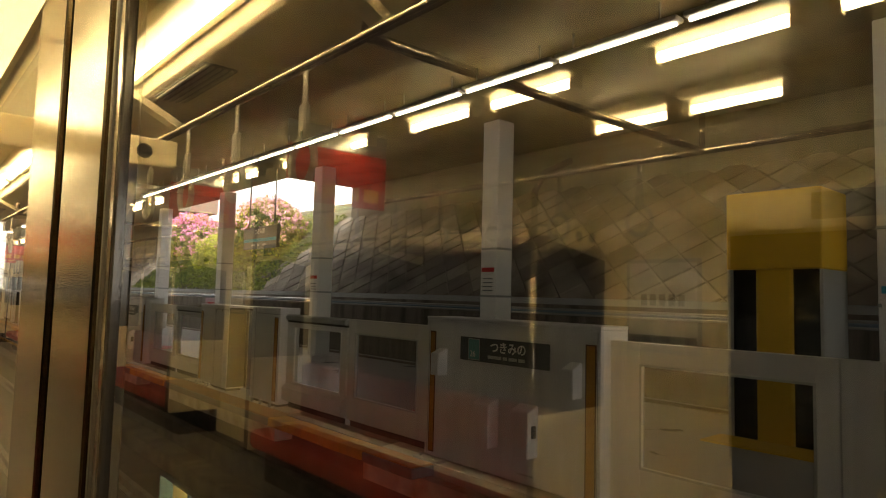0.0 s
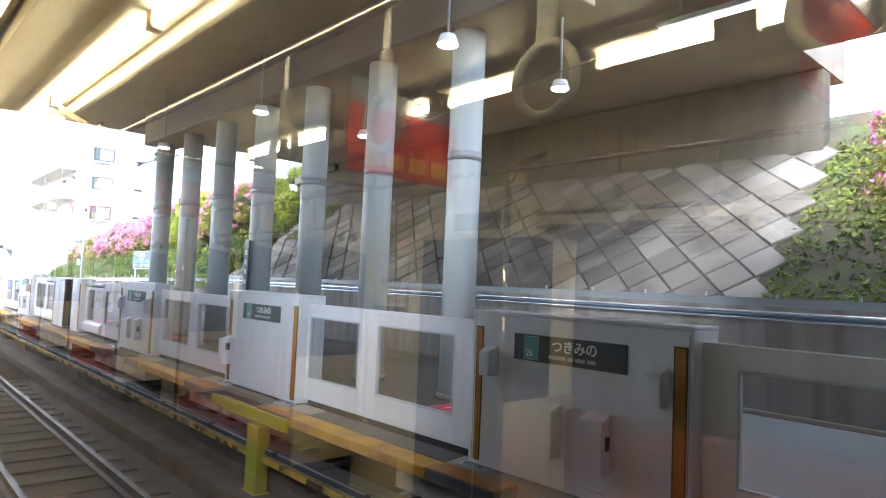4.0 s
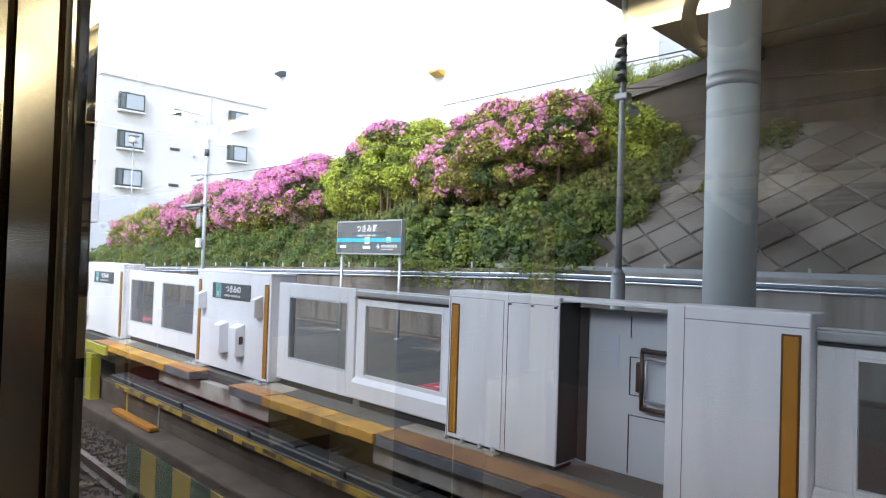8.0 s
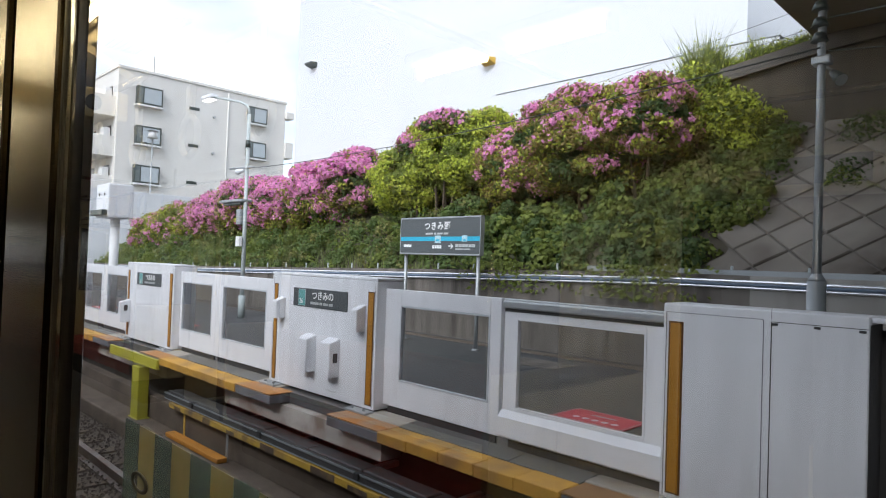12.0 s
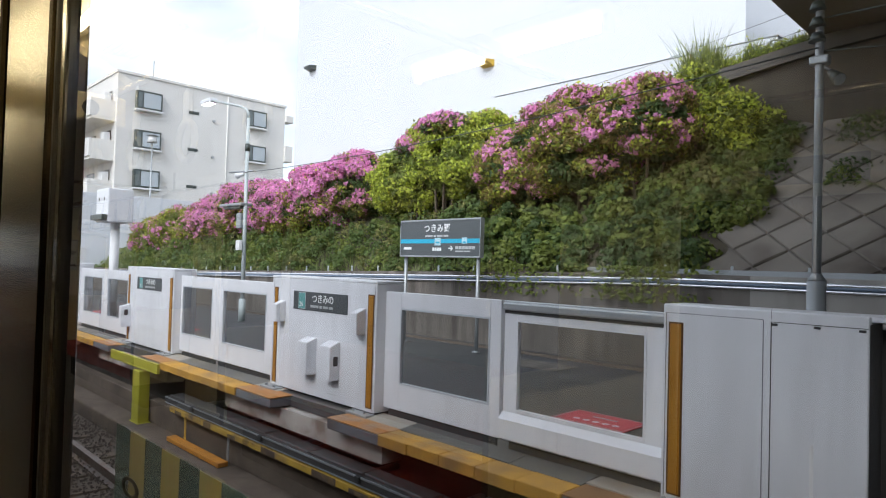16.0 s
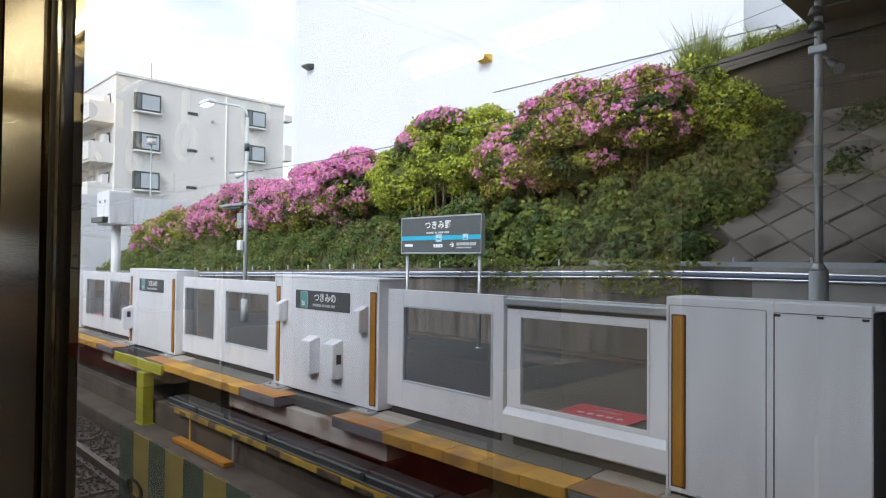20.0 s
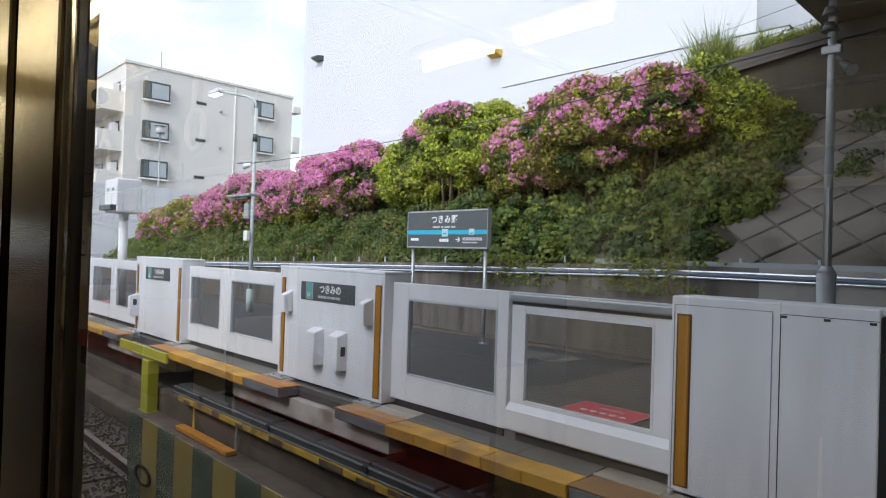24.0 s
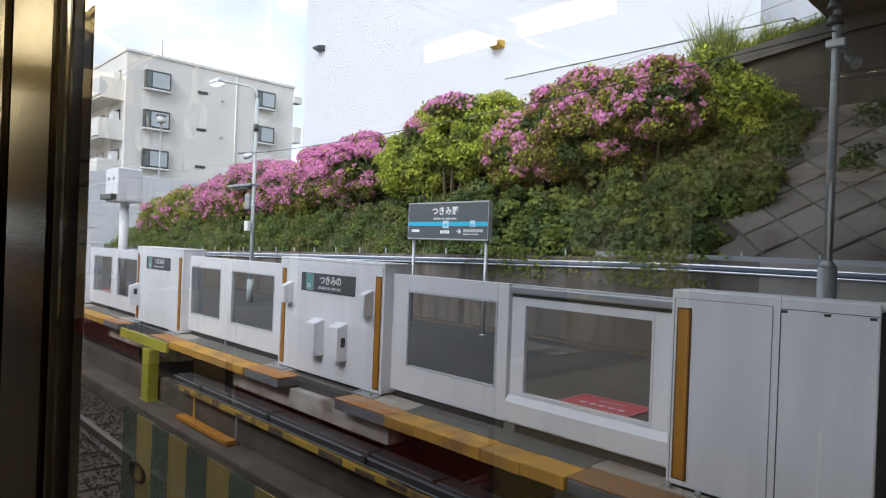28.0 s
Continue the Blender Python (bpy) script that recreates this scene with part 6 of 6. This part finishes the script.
slat_me = mesh_of("vent_slat", plain(-0.225, 0.225, -0.004, 0.004, 2.213, 2.2188), M_STRAP)
for x in BAYS:
    shared("vent", vent_me, pose(x - 2.1, 0, 0), duct)
    for k in range(5):
        shared("vent_slat", slat_me, pose(x - 2.1, -0.38 + 0.02 * k, 0), duct)


RAILS = ((-0.4, 2.13), (-1.95, 2.13))
for k, (y, z) in enumerate(RAILS):
    t = thing("strap_rail", "long steel strap rail along the train ceiling", "rail", group="strap rails of the train")
    part("rod", bar((TRAIN_X0, y, z), (TRAIN_X1, y, z), 0.014), M_CHROME, t)
    for x in BAYS:
        part("hanger", bar((x - 1.18, y, z), (x - 1.18, y, 2.299), 0.012, n=8), M_CHROME, t)
        if not k:
            part("cross_bar", bar((x - 1.18, y, z), (x - 1.18, RAILS[1][0], z), 0.014), M_CHROME, t, "steel bar across between the strap rails")
            for dx in (-1.12, -2.4):
                bm = plain(-0.028, 0.028, -0.23, 0.0, -0.012, 0.012)
                bm.transform(pose(x + dx, -0.2, 2.245, 27, 0, 0))
                part("bracket", bm, M_CEIL, t, "cream slanting bracket")
made = {}


def put(key, maker, x):
    if key not in made:
        made[key] = maker()
        made[key].location.x = x
    else:
        m = made[key].matrix_basis.copy()
        m.translation.x = x
        copy_thing(made[key], m)


for left, x in zip(BAYS[1:] + [TRAIN_X0 - 1], BAYS):
    n = round(x - left - 1.95, 3)
    put(("bench", n), lambda: bench(n), x - 2.0)
    put(("rack", n), lambda: rack(n), x - 2.0)
    put(("far_window", n), lambda: far_window(n), x - 2.0)
    put("far_door", far_door, x - 0.77)
    if "poster" not in made:
        made["poster"] = poster(0.36, 0.42)
        made["poster"].location = (x - 1.66, 0, 1.3)
    else:
        copy_thing(made["poster"], pose(x - 1.66, 0, 1.3))
    for k in range(min(7, int((n + 0.5) / 0.42))):
        for y, z in RAILS:
            put(("strap", y), lambda y=y, z=z: strap(y, z), x - 1.45 - 0.42 * k)
    for k, red in ((-2.5, True), (-4.0, True)):
        if x < 15:
            continue
        key = ("ad", red)
        if key not in made:
            made[key] = hanging_ad(red)
            made[key].location = (x + k, -1.15, 0)
        else:
            copy_thing(made[key], pose(x + k, -1.15, 0))

for k in range(70):
    put("lamp_near", lambda: lamp(-0.18, 0.6), TRAIN_X0 + 0.6 + 1.2 * k)
for k in range(0, 7):
    for d in (-0.22, 0.22):
        put("lamp_far", lambda: lamp(-1.22, 0.2), -1.32 + 2.76 * k + d)
for left, x in zip(BAYS[1:], BAYS):
    for c in (-0.53, -1.64, -2.76, -3.87):
        if left > 15 and x + c > left - 0.1:
            for d in (-0.23, 0.23):
                put("lamp_far", lambda: lamp(-1.22, 0.2), x + c + d)
    for d in (-0.2, 0.2):
        if left > 15:
            put("lamp_wall", lambda: lamp(-1.75, 0.18), x - 1.16 + d)

def near_bracket():
    """A cream rack bracket with round holes on the window side."""
    t = thing("rack_bracket", "cream rack bracket with round holes on the window wall", "bracket", group="rack brackets of the train")
    b = part("plate", rounded(-0.012, 0.012, -0.3, 0.203, 1.93, 2.02, 0.008), M_CREAM, t)
    for y in (-0.2, -0.08, 0.05):
        part("hole", bar((-0.0135, y, 1.975), (0.0135, y, 1.975), 0.024, n=12), M_GASKET, b)
    return t


for x in BAYS:
    put("near_bracket", near_bracket, x - 2.1)

# striped stickers low on the train windows
first = None
for x in POSTS[1:-1]:
    if first is None:
        first = thing("striped_sticker", "blue and cream striped sticker low on the window", "sticker", (x + 0.16, GLASS_Y - 0.0035, 1.19), "stickers on the windows")
        edges = [0.0, 0.028] + [0.028 + 0.028 * k for k in range(1, 11)]
        for k in range(11):
            part("stripe", plain(edges[k], edges[k + 1] - 0.0003, 0.002, 0.0026, 0.0, 0.222), M_STICKER_CREAM if k % 2 else M_STICKER_BLUE, first)
        r = part("ring_mark", ring(0.013, 0.003), M_GASKET, first, "dark ring mark")
        r.location = (0.034, 0.001, 0.184)
        r.scale = (1, 0.3, 0.45)
    else:
        copy_thing(first, pose(x + 0.16, GLASS_Y - 0.0035, 1.19))


# ---- pieces: platform edge, tiles and slope blocks ----
edge = tagged(new("platform_edge"), "platform edge of yellow kerb blocks and worn slabs", "platform edge", kind="structure")
kerb = mesh_of("kerb_block", rounded(-0.1898, 0.1898, -0.13, 0.13, -0.1, 0.0, 0.007, 1), M_YELLOW_EDGE)
tile = mesh_of("edge_tile", rounded(-0.2985, 0.2985, -0.118, 0.118, -0.05, 0.0, 0.003, 1), M_TILE)
pad = mesh_of("rust_pad", rounded(-0.4, 0.4, -0.15, 0.15, -0.014, 0.0, 0.004, 1), M_RUST_PAD)
pad_base = mesh_of("pad_base", rounded(-0.4, 0.4, -0.15, 0.15, -0.11, -0.0145, 0.008, 1), M_PAD_SIDE)
long_pad = mesh_of("long_pad", rounded(-1.96, 1.96, -0.15, 0.15, -0.014, 0.0, 0.004, 1), M_RUST_BROWN)
long_base = mesh_of("long_pad_base", rounded(-1.96, 1.96, -0.15, 0.15, -0.11, -0.0145, 0.008, 1), M_PAD_SIDE)
slab = mesh_of("pale_slab", rounded(-0.26, 0.26, -0.118, 0.118, -0.06, 0.0, 0.006, 1), M_PALE_SLAB)
for x0, x1, split, k in doorways:
    if x0 < -40 or x0 > 54:
        continue
    a, b = x0 + 0.53, x1 - (0.15 if k == 2 else 0.53)
    n = round((b - a) / 0.3825)
    step = (b - a) / n
    for i in range(n):
        shared("kerb_block", kerb, pose(a + step * (i + 0.5), 3.85, 0.002 * ((i * 5 + k) % 3), 0, 0, 0.15 * ((i * 3 + k) % 3 - 1)) @ Matrix.Diagonal((step / 0.381, 1, 1, 1)), edge)
    n = round((b - a) / 0.6)
    step = (b - a) / n
    for i in range(n):
        shared("edge_tile", tile, pose(a + step * (i + 0.5), 4.099, 0.016 + 0.002 * (i % 2), 5) @ Matrix.Diagonal((step / 0.6, 1, 1, 1)), edge)
    if k == 3:
        shared("long_pad", long_pad, pose(x1 + 1.435, 3.89, 0.004), edge)
        shared("long_pad_base", long_base, pose(x1 + 1.435, 3.89, 0.0), edge)
    for x, s in ((a, -1), (b, 1)):
        inner = (k, s) not in ((0, -1), (3, 1))
        if inner:
            shared("rust_pad", pad, pose(x + s * 0.402, 3.885, 0.004), edge)
            shared("pad_base", pad_base, pose(x + s * 0.402, 3.885, 0.0), edge)
        shared("pale_slab", slab, pose(x + s * 0.262, 4.1 if inner else 4.1575, 0.017, 5 if inner else 0), edge)
bm = bmesh.new()
for x0, x1, split, k in doorways:
    a = x1 - 0.73
    b = x1 + (2.03 if k < 3 else 2.87) + 0.38
    box(bm, a, b, 3.9, 4.15, -0.34, -0.13)
part("edge_beam", bm, M_PALE_BEAM, edge, "pale mottled concrete beam below the cabinets", kind="stuff")
bm = bmesh.new()
for x0, x1, split, k in doorways:
    box(bm, x0 + 0.6, x1 - 0.8, 4.0, 4.3, -0.2, -0.121)
part("edge_shelf", bm, M_CONCRETE_DARK, edge, "dark concrete shelf below the kerb blocks", kind="stuff")

# diamond blocks laid on the slope under the bridge
paving = tagged(new("slope_paving"), "diamond laid grey concrete blocks on the slope", "slope", kind="structure")


def block_mesh(s, h):
    bm = bmesh.new()
    lo = [bm.verts.new((a * s, b * s, -0.04)) for a, b in ((-1, -1), (1, -1), (1, 1), (-1, 1))]
    mid = [bm.verts.new((a * s, b * s, h * 0.6)) for a, b in ((-1, -1), (1, -1), (1, 1), (-1, 1))]
    hi = [bm.verts.new((a * s * 0.95, b * s * 0.95, h)) for a, b in ((-1, -1), (1, -1), (1, 1), (-1, 1))]
    for u, v in ((lo, mid), (mid, hi)):
        for i in range(4):
            bm.faces.new((u[i], u[(i + 1) % 4], v[(i + 1) % 4], v[i]))
    bm.faces.new(hi)
    return bm


bm = bmesh.new()
for x0, x1 in ((-4.0, 14.2), (30.0, 62.0)):
    vs = [bm.verts.new(v) for v in ((x0, WALL_Y + 0.36, slope_z(0, WALL_Y + 0.36) + 0.045), (x1, WALL_Y + 0.36, slope_z(0, WALL_Y + 0.36) + 0.045),
                                    (x1, 13.3, slope_z(0, 13.3) + 0.045), (x0, 13.3, slope_z(0, 13.3) + 0.045))]
    bm.faces.new(vs)
part("bedding", bm, M_WALL, paving, "dirty mortar bed between the blocks")
block = mesh_of("slope_block", block_mesh(0.276, 0.056), M_BLOCK)
tilt = math.degrees(math.atan2(4.0, 4.6))
count, rest = 0, bmesh.new()
turn = random.Random(3)
for r in range(12):
    for c in range(-4, 67):
        x = -3.9 + 0.82 * c + (0.41 if r % 2 else 0.0)
        d = 0.38 + 0.41 * r
        y = WALL_Y + 0.36 + d * math.cos(radians(tilt))
        if x < -4.1 - 0.05 * r or x > 50 or (14.2 < x < 29.9 + 0.04 * r) or y > 13.25:
            continue
        z = slope_z(max(x, -5.9), y) + 0.02
        m = pose(x, y, z, tilt + turn.uniform(-1.2, 1.2), turn.uniform(-1, 1), 0) @ pose(0, 0, turn.uniform(-0.008, 0.012), 0, 0, 45)
        if count < 300 and x < 12:
            shared("slope_block", block, m, paving)
            count += 1
        else:
            b2 = block_mesh(0.276, 0.056)
            b2.transform(m)
            tmp = bpy.data.meshes.new("tmp")
            b2.to_mesh(tmp)
            b2.free()
            rest.from_mesh(tmp)
            bpy.data.meshes.remove(tmp)
part("block_rest", rest, M_BLOCK, paving, kind="stuff")
for x, d in ((-1.1, 1.1), (1.2, 1.3), (3.6, 1.0), (6.3, 1.25), (8.8, 1.1)):
    y = WALL_Y + 0.36 + d * math.cos(radians(tilt))
    z = slope_z(x, y) + 0.08
    part("weep_hole", bar((x, y, z), (x, y - 0.02, z + 0.025), 0.05), M_JOINT, paving, "dark weep hole pipe")
